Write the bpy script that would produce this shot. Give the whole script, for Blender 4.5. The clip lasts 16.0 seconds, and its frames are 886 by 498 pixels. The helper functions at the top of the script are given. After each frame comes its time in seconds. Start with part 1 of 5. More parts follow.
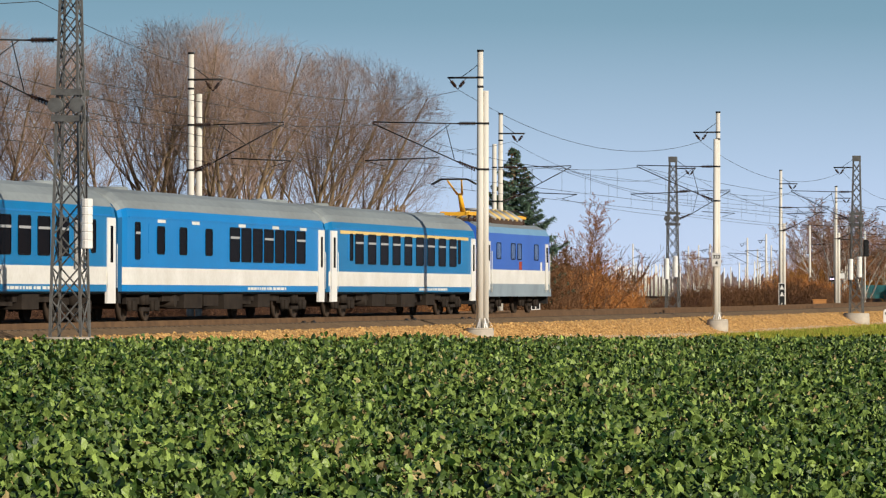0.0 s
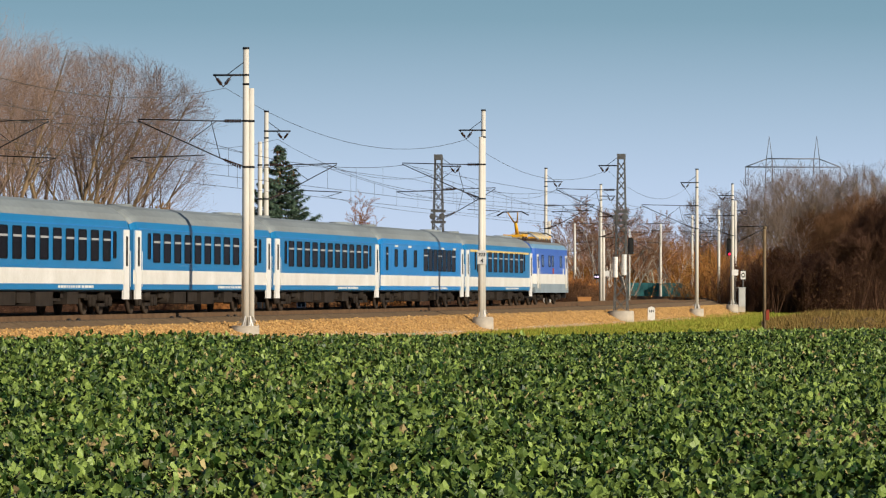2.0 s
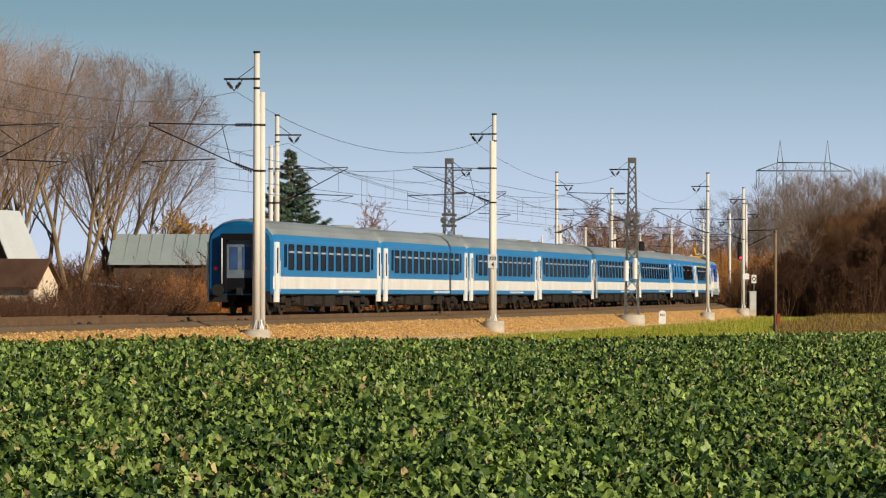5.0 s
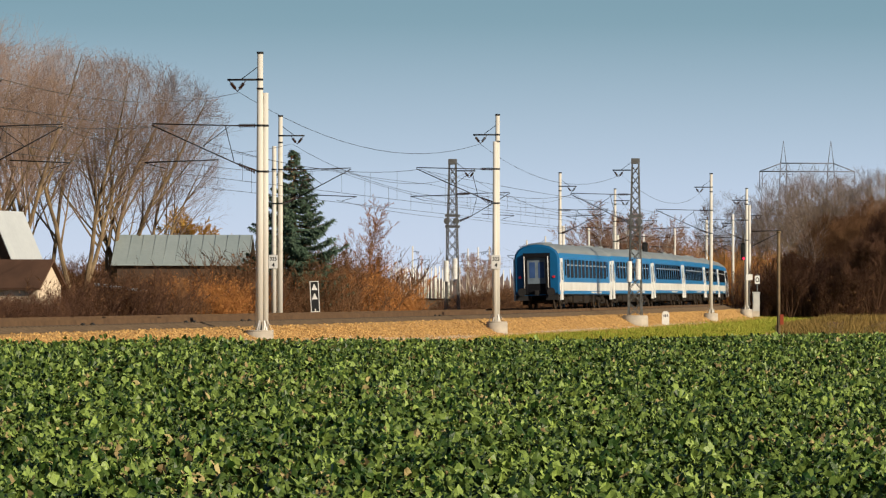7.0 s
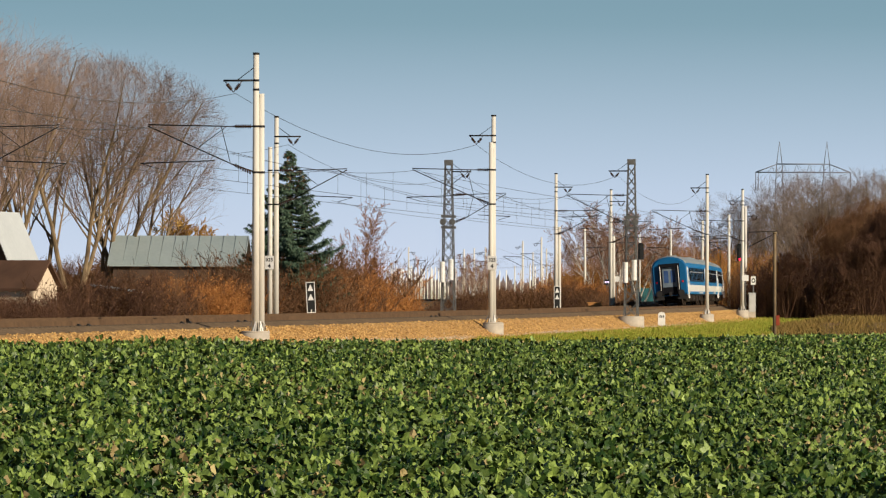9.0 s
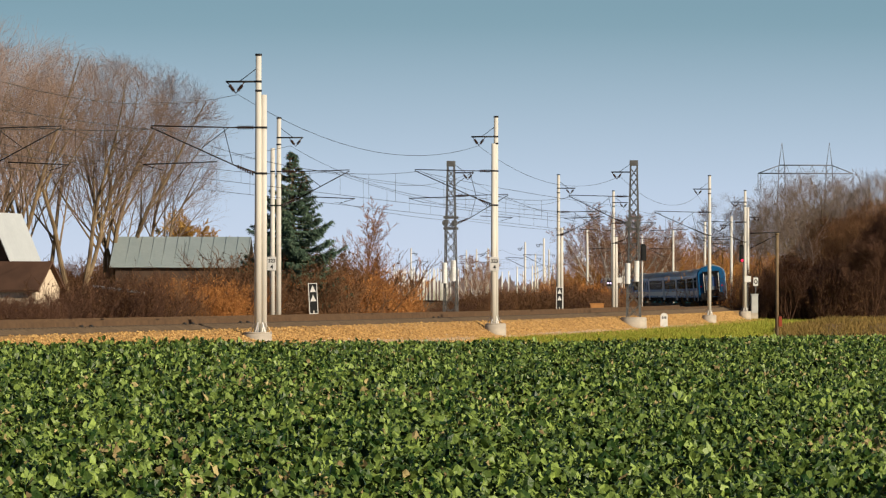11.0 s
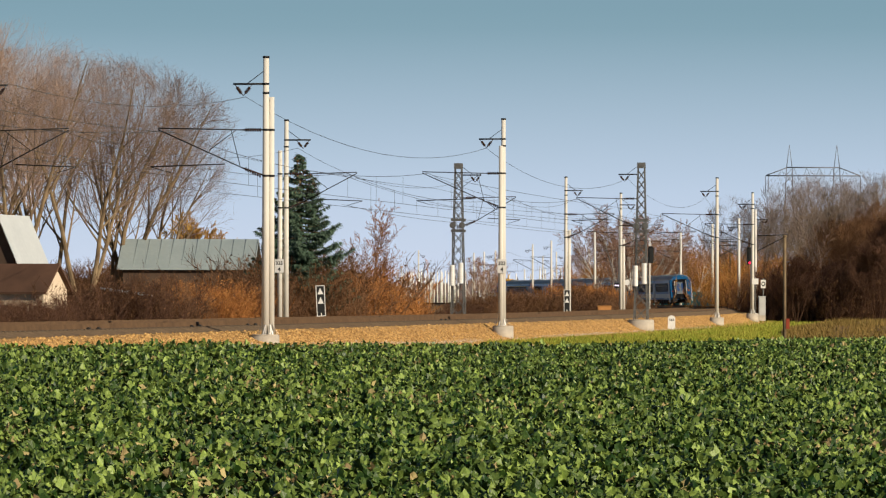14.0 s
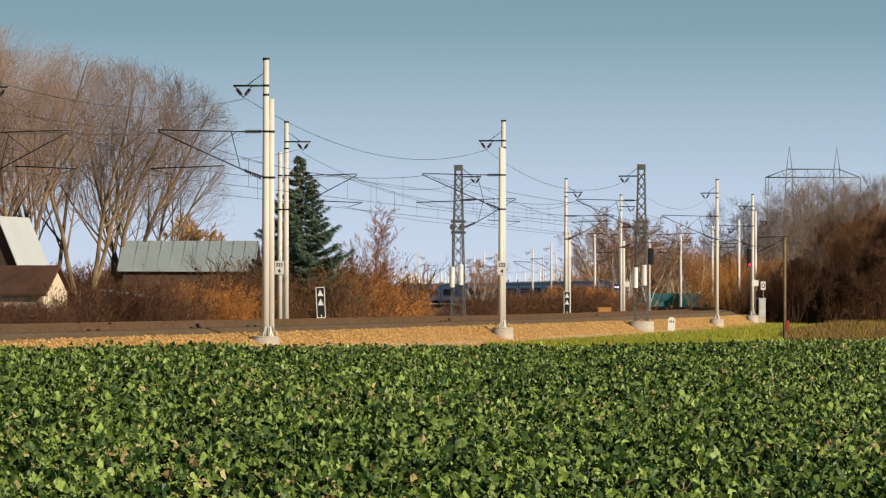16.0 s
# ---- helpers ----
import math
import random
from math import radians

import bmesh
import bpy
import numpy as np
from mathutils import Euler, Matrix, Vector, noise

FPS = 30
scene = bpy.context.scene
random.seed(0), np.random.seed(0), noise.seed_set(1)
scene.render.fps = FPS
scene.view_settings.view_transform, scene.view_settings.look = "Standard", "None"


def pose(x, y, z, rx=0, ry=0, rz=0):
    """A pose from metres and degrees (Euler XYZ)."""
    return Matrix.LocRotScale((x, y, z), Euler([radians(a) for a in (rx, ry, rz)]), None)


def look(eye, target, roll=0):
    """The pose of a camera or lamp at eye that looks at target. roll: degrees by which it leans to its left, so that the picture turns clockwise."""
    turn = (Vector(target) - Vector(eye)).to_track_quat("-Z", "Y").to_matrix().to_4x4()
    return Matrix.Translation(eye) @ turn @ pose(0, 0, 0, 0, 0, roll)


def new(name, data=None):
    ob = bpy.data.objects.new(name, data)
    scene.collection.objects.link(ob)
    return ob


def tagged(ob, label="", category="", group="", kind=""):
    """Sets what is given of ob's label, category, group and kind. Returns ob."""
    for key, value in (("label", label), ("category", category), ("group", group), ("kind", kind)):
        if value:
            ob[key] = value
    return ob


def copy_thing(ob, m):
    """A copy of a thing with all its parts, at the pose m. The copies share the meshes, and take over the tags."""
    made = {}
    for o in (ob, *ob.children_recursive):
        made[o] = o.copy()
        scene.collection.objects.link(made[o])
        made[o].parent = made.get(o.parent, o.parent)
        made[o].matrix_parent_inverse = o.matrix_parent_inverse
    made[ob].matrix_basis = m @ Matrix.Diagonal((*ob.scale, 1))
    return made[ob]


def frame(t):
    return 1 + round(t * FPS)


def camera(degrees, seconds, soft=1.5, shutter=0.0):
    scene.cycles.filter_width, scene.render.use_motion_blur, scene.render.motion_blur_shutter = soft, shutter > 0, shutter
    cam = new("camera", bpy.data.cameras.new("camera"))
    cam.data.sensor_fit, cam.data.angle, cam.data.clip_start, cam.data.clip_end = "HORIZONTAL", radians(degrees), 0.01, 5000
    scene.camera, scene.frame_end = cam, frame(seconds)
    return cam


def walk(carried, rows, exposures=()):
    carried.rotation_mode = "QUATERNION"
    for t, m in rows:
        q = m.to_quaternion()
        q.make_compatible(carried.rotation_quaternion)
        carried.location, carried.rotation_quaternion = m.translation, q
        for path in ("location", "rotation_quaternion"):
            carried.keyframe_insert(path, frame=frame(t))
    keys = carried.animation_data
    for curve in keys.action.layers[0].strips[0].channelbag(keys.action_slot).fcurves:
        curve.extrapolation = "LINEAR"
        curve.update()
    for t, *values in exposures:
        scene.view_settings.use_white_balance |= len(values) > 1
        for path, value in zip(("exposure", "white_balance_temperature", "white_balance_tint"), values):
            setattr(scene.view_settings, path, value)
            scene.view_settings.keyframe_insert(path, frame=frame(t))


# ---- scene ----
# ---- camera: on a tripod at the edge of a field, panning to the right ----
cam = camera(10.977, 16.0, soft=1.25)
FOCAL = 784 / math.tan(radians(10.977) / 2)
EYE = 1.7
PAN = [(0.0, 390, -5), (0.5, 252, -7), (1.0, 102.5, -6), (1.5, 3, -8), (2.0, -25, -8), (2.5, -19, -6), (3.0, -14, -2), (3.5, -14, -2), (4.0, -11, -2),
       (5.2, -5, -1), (6.5, 0, 0), (7.0, 0, 0), (7.5, -5, 1), (8.0, -4.5, 1), (8.5, -6, 2.5), (9.0, -7, 1.5), (10.2, -5, 3), (11.5, -2, 4), (12.0, 1, 6),
       (12.5, 13, 9), (13.0, 12.5, 8.5), (13.5, 10, 7.5), (14.0, 10.5, 7.5), (14.5, 10, 7.5), (15.0, 11.5, 7.5), (15.5, 8.5, 9), (16.0, 10.5, 10.5)]
ROLL = -0.15
walk(cam, [(t, pose(0, 0, EYE, 90 + math.degrees(math.atan((79.84 + dy) / FOCAL)), ROLL, math.degrees(math.atan(dx / FOCAL)))) for t, dx, dy in PAN],
     exposures=[(0.0, 0.12, 6050, 10), (1.5, 0.12, 6150, 10), (4.0, 0.12, 6350, 10), (6.5, 0.12, 6500, 10), (16.0, 0.12, 6500, 10)])

# ---- light: a low winter sun from behind and to the right, clear sky ----
SUN_AZ, SUN_EL = 132.0, 22.0
world = bpy.data.worlds.new("sky")
scene.world = world
world.use_nodes = True
wn, wl = world.node_tree.nodes, world.node_tree.links
sky = wn.new("ShaderNodeTexSky")
sky.sky_type, sky.sun_disc = "NISHITA", False
sky.sun_elevation, sky.sun_rotation = radians(SUN_EL), radians(SUN_AZ)
sky.air_density, sky.dust_density, sky.ozone_density = 1.0, 0.3, 2.0
# the clear sky pales towards the horizon
co = wn.new("ShaderNodeTexCoord")
sep = wn.new("ShaderNodeSeparateXYZ")
wl.new(co.outputs["Generated"], sep.inputs[0])
ramp = wn.new("ShaderNodeValToRGB")
wl.new(sep.outputs["Z"], ramp.inputs[0])
stops = ramp.color_ramp.elements
stops[0].position, stops[0].color = 0.0, (5.7, 6.5, 8.2, 1)
stops[1].position, stops[1].color = 1.0, (0.16, 0.36, 0.85, 1)
for at, c in ((0.022, (4.6, 5.7, 7.4, 1)), (0.06, (1.75, 3.05, 3.9, 1)), (0.2, (0.45, 0.85, 1.5, 1))):
    e = stops.new(at)
    e.color = c
mix = wn.new("ShaderNodeMix")
mix.data_type = "RGBA"
mix.inputs["Factor"].default_value = 0.92
wl.new(sky.outputs[0], mix.inputs["A"])
wl.new(ramp.outputs[0], mix.inputs["B"])
wl.new(mix.outputs["Result"], wn["Background"].inputs[0])
wn["Background"].inputs[1].default_value = 0.10
sun = new("sun", bpy.data.lights.new("sun", "SUN"))
sun.data.energy, sun.data.angle, sun.data.color = 5.0, radians(0.5), (1.0, 0.88, 0.70)
sun_dir = Vector((math.sin(radians(SUN_AZ)) * math.cos(radians(SUN_EL)), math.cos(radians(SUN_AZ)) * math.cos(radians(SUN_EL)), math.sin(radians(SUN_EL))))
sun.matrix_world = look(sun_dir * 100, (0, 0, 0))


# ---- materials ----
def mat(name, a, b=None, scale=6.0, rough=0.7, metal=0.0, bump=0.0, fine=40.0, island=0.0, per_object=0.0, emit=None, stretch=None, spec=None, gamma=1.0):
    """A surface whose colour wanders between a and b at two scales, with relief."""
    m = bpy.data.materials.new(name)
    m.use_nodes = True
    n, l = m.node_tree.nodes, m.node_tree.links
    p = n["Principled BSDF"]
    p.inputs["Roughness"].default_value, p.inputs["Metallic"].default_value = rough, metal
    p.inputs["Specular IOR Level"].default_value = spec if spec is not None else (0.12 if rough > 0.75 else 0.3)
    b = b or tuple(c * 0.8 for c in a)
    co = n.new("ShaderNodeTexCoord")
    src = co.outputs["Object"]
    if stretch:
        mp = n.new("ShaderNodeMapping")
        mp.inputs["Scale"].default_value = stretch
        l.new(src, mp.inputs["Vector"])
        src = mp.outputs[0]
    n1, n2 = n.new("ShaderNodeTexNoise"), n.new("ShaderNodeTexNoise")
    n1.inputs["Scale"].default_value, n2.inputs["Scale"].default_value = scale, fine
    n1.inputs["Detail"].default_value, n2.inputs["Detail"].default_value = 4, 3
    l.new(src, n1.inputs["Vector"]), l.new(src, n2.inputs["Vector"])
    add = n.new("ShaderNodeMath")
    add.operation = "MULTIPLY_ADD"
    l.new(n2.outputs[0], add.inputs[0])
    add.inputs[1].default_value = 0.45
    l.new(n1.outputs[0], add.inputs[2])
    fac = add.outputs[0]
    for amount, node, out in ((island, "ShaderNodeNewGeometry", "Random Per Island"), (per_object, "ShaderNodeObjectInfo", "Random")):
        if amount:
            g = n.new(node)
            mix = n.new("ShaderNodeMath")
            mix.operation = "MULTIPLY_ADD"
            l.new(g.outputs[out], mix.inputs[0])
            mix.inputs[1].default_value = amount
            l.new(fac, mix.inputs[2])
            fac = mix.outputs[0]
    ramp = n.new("ShaderNodeMapRange")
    ramp.inputs["From Min"].default_value, ramp.inputs["From Max"].default_value = 0.45, 1.0 + island + per_object
    l.new(fac, ramp.inputs["Value"])
    mixc = n.new("ShaderNodeMix")
    mixc.data_type = "RGBA"
    mixc.inputs["A"].default_value, mixc.inputs["B"].default_value = (*a, 1), (*b, 1)
    power = n.new("ShaderNodeMath")
    power.operation = "POWER"
    l.new(ramp.outputs[0], power.inputs[0])
    power.inputs[1].default_value = gamma
    l.new(power.outputs[0], mixc.inputs["Factor"])
    l.new(mixc.outputs["Result"], p.inputs["Base Color"])
    if bump:
        bp = n.new("ShaderNodeBump")
        bp.inputs["Strength"].default_value, bp.inputs["Distance"].default_value = bump, 0.02
        l.new(add.outputs[0], bp.inputs["Height"])
        l.new(bp.outputs[0], p.inputs["Normal"])
    if emit:
        p.inputs["Emission Color"].default_value, p.inputs["Emission Strength"].default_value = (*emit[0], 1), emit[1]
    return m


M = dict(
    soil=mat("soil", (0.045, 0.028, 0.016), (0.022, 0.014, 0.009), 1.5, 0.95, bump=0.6, fine=12),
    grass=mat("grass", (0.38, 0.27, 0.06), (0.15, 0.26, 0.02), 0.45, 0.9, island=0.5),
    dry=mat("dry_slope", (0.62, 0.38, 0.15), (0.30, 0.17, 0.07), 0.6, 0.95, bump=0.8, fine=8, island=0.5),
    gravel=mat("ochre_gravel", (0.74, 0.46, 0.17), (0.22, 0.115, 0.042), 0.5, 0.95, island=1.2),
    pale_gravel=mat("pale_gravel", (0.66, 0.54, 0.41), (0.34, 0.26, 0.19), 0.8, 0.95, island=0.8),
    ballast=mat("ballast", (0.26, 0.175, 0.10), (0.11, 0.075, 0.045), 3, 0.95, bump=1.0, fine=16),
    leaf=mat("crop_leaf", (0.009, 0.036, 0.005), (0.38, 0.50, 0.11), 0.3, 0.42, fine=45, island=1.3, spec=0.27, gamma=2.2, bump=0.6),
    leaf_old=mat("old_leaf", (0.13, 0.08, 0.035), (0.52, 0.43, 0.18), 2, 0.7, island=1.2),
    rail=mat("rail_rust", (0.15, 0.09, 0.048), (0.08, 0.048, 0.028), 2, 0.9),
    concrete=mat("pole_concrete", (0.72, 0.68, 0.60), (0.56, 0.52, 0.45), 1.2, 0.85, bump=0.2, stretch=(1, 1, 0.25)),
    base=mat("foundation_concrete", (0.55, 0.48, 0.38), (0.38, 0.33, 0.27), 3, 0.9, bump=0.4),
    sleeper=mat("sleeper_concrete", (0.15, 0.11, 0.075), (0.09, 0.065, 0.045), 4, 0.9),
    cabinet=mat("grey_cabinet_paint", (0.52, 0.52, 0.50), (0.40, 0.40, 0.38), 2, 0.6),
    white=mat("white_enamel", (0.82, 0.80, 0.76), (0.66, 0.63, 0.58), 3, 0.5),
    steel=mat("galvanised_steel", (0.20, 0.20, 0.19), (0.11, 0.105, 0.10), 4, 0.6, 0.4),
    dark=mat("dark_steel", (0.022, 0.02, 0.02), (0.012, 0.011, 0.01), 4, 0.7, 0.0),
    wire=mat("copper_wire", (0.05, 0.045, 0.04), (0.03, 0.028, 0.026), 4, 0.7, 0.2),
    insul=mat("brown_porcelain", (0.03, 0.015, 0.01), (0.05, 0.025, 0.015), 4, 0.25),
    bark=mat("poplar_bark", (0.30, 0.215, 0.12), (0.10, 0.07, 0.045), 1.2, 0.9, bump=0.6, fine=14),
    twig=mat("bare_twigs", (0.36, 0.25, 0.19), (0.19, 0.135, 0.11), 0.5, 0.9, island=0.4),
    grey_twig=mat("grey_twigs", (0.27, 0.20, 0.16), (0.15, 0.115, 0.10), 0.5, 0.9, island=0.4),
    red_twig=mat("rusty_twigs", (0.50, 0.21, 0.06), (0.20, 0.075, 0.026), 0.5, 0.9, island=0.5),
    brown_twig=mat("brown_twigs", (0.22, 0.115, 0.055), (0.09, 0.045, 0.024), 0.5, 0.9, island=0.5),
    dark_twig=mat("dark_twigs", (0.12, 0.060, 0.036), (0.045, 0.024, 0.017), 0.5, 0.9, island=0.5),
    gold=mat("golden_twigs", (0.55, 0.33, 0.08), (0.38, 0.2, 0.05), 0.5, 0.9, island=0.5),
    orange=mat("orange_leaves", (0.56, 0.27, 0.08), (0.27, 0.12, 0.045), 0.5, 0.8, island=0.8),
    far=mat("far_woods", (0.26, 0.19, 0.17), (0.17, 0.14, 0.14), 0.05, 0.95, fine=0.4, island=0.4),
    birch=mat("birch_bark", (0.72, 0.68, 0.60), (0.35, 0.30, 0.25), 3, 0.8),
    needle=mat("spruce_needles", (0.020, 0.052, 0.030), (0.20, 0.28, 0.18), 0.9, 0.7, island=0.8, gamma=1.5),
    cone=mat("spruce_cones", (0.40, 0.20, 0.09), (0.22, 0.10, 0.05), 3, 0.8, island=0.5),
    coach_blue=mat("coach_blue", (0.004, 0.175, 0.42), (0.005, 0.14, 0.34), 0.5, 0.35, fine=9),
    # coach blue darkened for the end walls: their shade is put into the colour
    end_blue=mat("shaded_end_blue", (0.003, 0.10, 0.25), (0.003, 0.07, 0.18), 1, 0.45),
    coach_pale=mat("coach_sky_blue", (0.006, 0.205, 0.55), (0.007, 0.17, 0.46), 0.5, 0.35, fine=9),
    coach_white=mat("coach_white", (0.80, 0.78, 0.73), (0.60, 0.57, 0.50), 0.7, 0.4, fine=9),
    coach_door=mat("coach_door_white", (0.84, 0.82, 0.78), (0.70, 0.68, 0.63), 0.9, 0.4, fine=9),
    yellow=mat("yellow_stripe", (0.75, 0.55, 0.20), (0.65, 0.45, 0.15), 1, 0.45),
    roof=mat("coach_roof_grey", (0.30, 0.335, 0.34), (0.19, 0.205, 0.20), 0.35, 0.5, fine=5, stretch=(1, 0.4, 1)),
    under=mat("underframe", (0.040, 0.031, 0.024), (0.014, 0.011, 0.009), 2, 0.85),
    wheel=mat("wheel_steel", (0.07, 0.05, 0.035), (0.035, 0.026, 0.02), 3, 0.8),
    sash=mat("window_sash", (0.42, 0.42, 0.42), (0.32, 0.32, 0.32), 3, 0.5),
    bellows=mat("rubber_bellows", (0.006, 0.006, 0.008), (0.010, 0.010, 0.012), 4, 0.7, spec=0.08),
    end_grey=mat("end_door_grey", (0.16, 0.20, 0.24), (0.10, 0.13, 0.16), 3, 0.5),
    glass=mat("dark_glass", (0.002, 0.0015, 0.0015), (0.007, 0.004, 0.003), 0.7, 0.2, spec=0.005),
    blue_glass=mat("tinted_cab_glass", (0.05, 0.10, 0.24), (0.03, 0.06, 0.15), 1, 0.2, spec=0.1),
    tail=mat("tail_lamp", (0.5, 0.02, 0.02), (0.4, 0.01, 0.01), 3, 0.3, emit=((1, 0.02, 0.08), 0.08)),
    loco_blue=mat("loco_blue", (0.04, 0.13, 0.52), (0.03, 0.10, 0.43), 0.5, 0.35),
    loco_top=mat("loco_pale_blue", (0.20, 0.36, 0.52), (0.15, 0.28, 0.42), 1, 0.45),
    loco_grey=mat("loco_frame_grey", (0.28, 0.34, 0.38), (0.2, 0.24, 0.27), 1, 0.5),
    panto=mat("yellow_pantograph", (0.85, 0.45, 0.02), (0.7, 0.34, 0.02), 2, 0.5),
    metal_roof=mat("pale_metal_roof", (0.40, 0.46, 0.45), (0.30, 0.36, 0.36), 0.4, 0.45, 0.2, fine=4),
    white_roof=mat("white_metal_roof", (0.56, 0.58, 0.57), (0.45, 0.47, 0.47), 0.4, 0.5, fine=4),
    # steel paled to blue-grey: the distance haze is put into the colour
    pylon=mat("hazy_pylon_steel", (0.20, 0.22, 0.26), (0.15, 0.165, 0.2), 0.5, 0.8),
    barn=mat("barn_boards", (0.10, 0.065, 0.045), (0.06, 0.04, 0.03), 1, 0.9),
    plaster=mat("cream_plaster", (0.72, 0.58, 0.42), (0.6, 0.48, 0.35), 1, 0.9),
    tile=mat("brown_roof_tiles", (0.13, 0.07, 0.045), (0.08, 0.045, 0.03), 1, 0.9),
    teal=mat("teal_container", (0.05, 0.20, 0.21), (0.035, 0.14, 0.16), 1, 0.5),
    sign_blue=mat("blue_sign", (0.02, 0.06, 0.30), (0.02, 0.05, 0.24), 2, 0.5),
    black=mat("black_board", (0.012, 0.012, 0.012), (0.02, 0.02, 0.02), 2, 0.6),
    red_light=mat("red_lens", (0.5, 0.01, 0.02), None, 2, 0.3, emit=((1, 0.03, 0.10), 1.4)),
    violet_light=mat("violet_lens", (0.5, 0.4, 0.6), None, 2, 0.3, emit=((0.85, 0.7, 1.0), 1.3)),
    box_wood=mat("ochre_boards", (0.50, 0.24, 0.08), (0.4, 0.18, 0.06), 2, 0.8),
    rust=mat("rusty_red_paint", (0.35, 0.07, 0.03), (0.25, 0.05, 0.03), 2, 0.8),
)


# ---- mesh helpers ----
def box(bm, x0, x1, y0, y1, z0, z1, mi=0):
    v = [bm.verts.new((x, y, z)) for x in (x0, x1) for y in (y0, y1) for z in (z0, z1)]
    for q in ((0, 1, 3, 2), (4, 6, 7, 5), (0, 4, 5, 1), (2, 3, 7, 6), (0, 2, 6, 4), (1, 5, 7, 3)):
        bm.faces.new([v[i] for i in q]).material_index = mi


def tube(bm, p, q, r0, r1=None, n=6, mi=0, smooth=True):
    p, q = Vector(p), Vector(q)
    r1 = r0 if r1 is None else r1
    d = (q - p).normalized()
    u = d.orthogonal().normalized()
    w = d.cross(u)
    ring = [[bm.verts.new(c + r * (math.cos(a) * u + math.sin(a) * w)) for a in [6.28318 * i / n for i in range(n)]] for c, r in ((p, r0), (q, r1))]
    for i in range(n):
        f = bm.faces.new((ring[0][i], ring[0][(i + 1) % n], ring[1][(i + 1) % n], ring[1][i]))
        f.material_index, f.smooth = mi, smooth
    for k, rr in ((0, ring[0][::-1]), (1, ring[1])):
        bm.faces.new(rr).material_index = mi


def loft(bm, rings, mats=None, closed=True, smooth=False):
    """Joins rings of points; mats: a material for each strip round the ring."""
    vs = [[bm.verts.new(p) for p in r] for r in rings]
    n = len(rings[0])
    for a, b in zip(vs, vs[1:]):
        for i in range(n if closed else n - 1):
            f = bm.faces.new((a[i], a[(i + 1) % n], b[(i + 1) % n], b[i]))
            f.material_index, f.smooth = (mats[i] if mats else 0), smooth
    return vs


def mesh_of(name, bm, mats):
    me = bpy.data.meshes.new(name)
    bmesh.ops.recalc_face_normals(bm, faces=bm.faces[:])
    bm.to_mesh(me)
    bm.free()
    for m in (mats if isinstance(mats, (list, tuple)) else [mats]):
        me.materials.append(m)
    return me


def part(name, bm, material, parent=None, label=""):
    ob = new(name, mesh_of(name, bm, material))
    ob.parent = parent
    return tagged(ob, label)


def raw(name, verts, faces, material, parent=None):
    """A mesh object from arrays of corners and faces."""
    me = bpy.data.meshes.new(name)
    me.from_pydata([tuple(v) for v in verts], [], [tuple(f) for f in faces])
    me.materials.append(material)
    ob = new(name, me)
    ob.parent = parent
    return ob


def thing(name, label, category, group="", m=None, kind=""):
    ob = new(name)
    ob.empty_display_size = 0.2
    if m is not None:
        ob.matrix_basis = m
    return tagged(ob, label, category, group, kind)


# ---- the line: straight, then a long curve to the left, with cant ----
RAIL = 0.77
S1, S2, KAPPA, CANT = 123.6, 94.0, 0.000637, 0.079
GS = np.linspace(-140, 1300, 2881)
_c = np.interp(GS, [S1, S1 + S2], [0, KAPPA])
_th = 0.1611 - np.concatenate([[0], np.cumsum((_c[1:] + _c[:-1]) / 2 * np.diff(GS))])
_mid = (_th[1:] + _th[:-1]) / 2
_x = np.concatenate([[0], np.cumsum(np.sin(_mid) * np.diff(GS))])
_y = np.concatenate([[0], np.cumsum(np.cos(_mid) * np.diff(GS))])
_x += -17.413 - np.interp(0, GS, _x)
_y += 135.656 - np.interp(0, GS, _y)


def line(s, o=0.0):
    """The place at chainage s, o metres to the right of the near track's centre, and the heading there (from +y towards +x)."""
    th = float(np.interp(s, GS, _th))
    return float(np.interp(s, GS, _x)) + o * math.cos(th), float(np.interp(s, GS, _y)) - o * math.sin(th), th


def cant(s):
    return CANT * float(np.interp(s, [S1, S1 + S2], [0, 1]))


def beside(s, o, z=0.0, turn=0.0):
    x, y, th = line(s, o)
    return pose(x, y, z, 0, 0, -math.degrees(th) + turn)


def toward(bearing, dist, z=0.0, turn=0.0):
    """A pose dist metres ahead on a bearing, counted in FOCAL-ths from 784, straight ahead."""
    return pose((bearing - 784) / FOCAL * dist, dist, z, 0, 0, turn)


def field_level(x, y):
    return -0.2 - 0.65 * math.tanh((x + 7.0) / 13.0) + 0.03 * math.sin(x * 0.31 + 1) * math.sin(y * 0.11)


# ---- ground: one sheet of earth under field, verge and line, out to the horizon ----
EDGE = [(-140, 5.0), (0, 5.2), (20, 5.8), (50, 6.2), (130, 7.0), (220, 16.0), (330, 40), (700, 90), (1300, 150)]


def edge_offset(s):
    return float(np.interp(s, [e[0] for e in EDGE], [e[1] for e in EDGE]))


FOOT = 4.8


def bank_level(s, o):
    """Height of the embankment's side at chainage s, o metres right of the near track: gravel slope, foot, verge, field."""
    e = edge_offset(s)
    zf = max(-0.42, min(field_level(*line(s, FOOT)[:2]) + 0.10, -0.14))
    ze = field_level(*line(s, e)[:2])
    return float(np.interp(o, [2.7, 4.0, FOOT, max(e, FOOT + 0.3)], [0.42, zf + 0.13, zf, ze]))


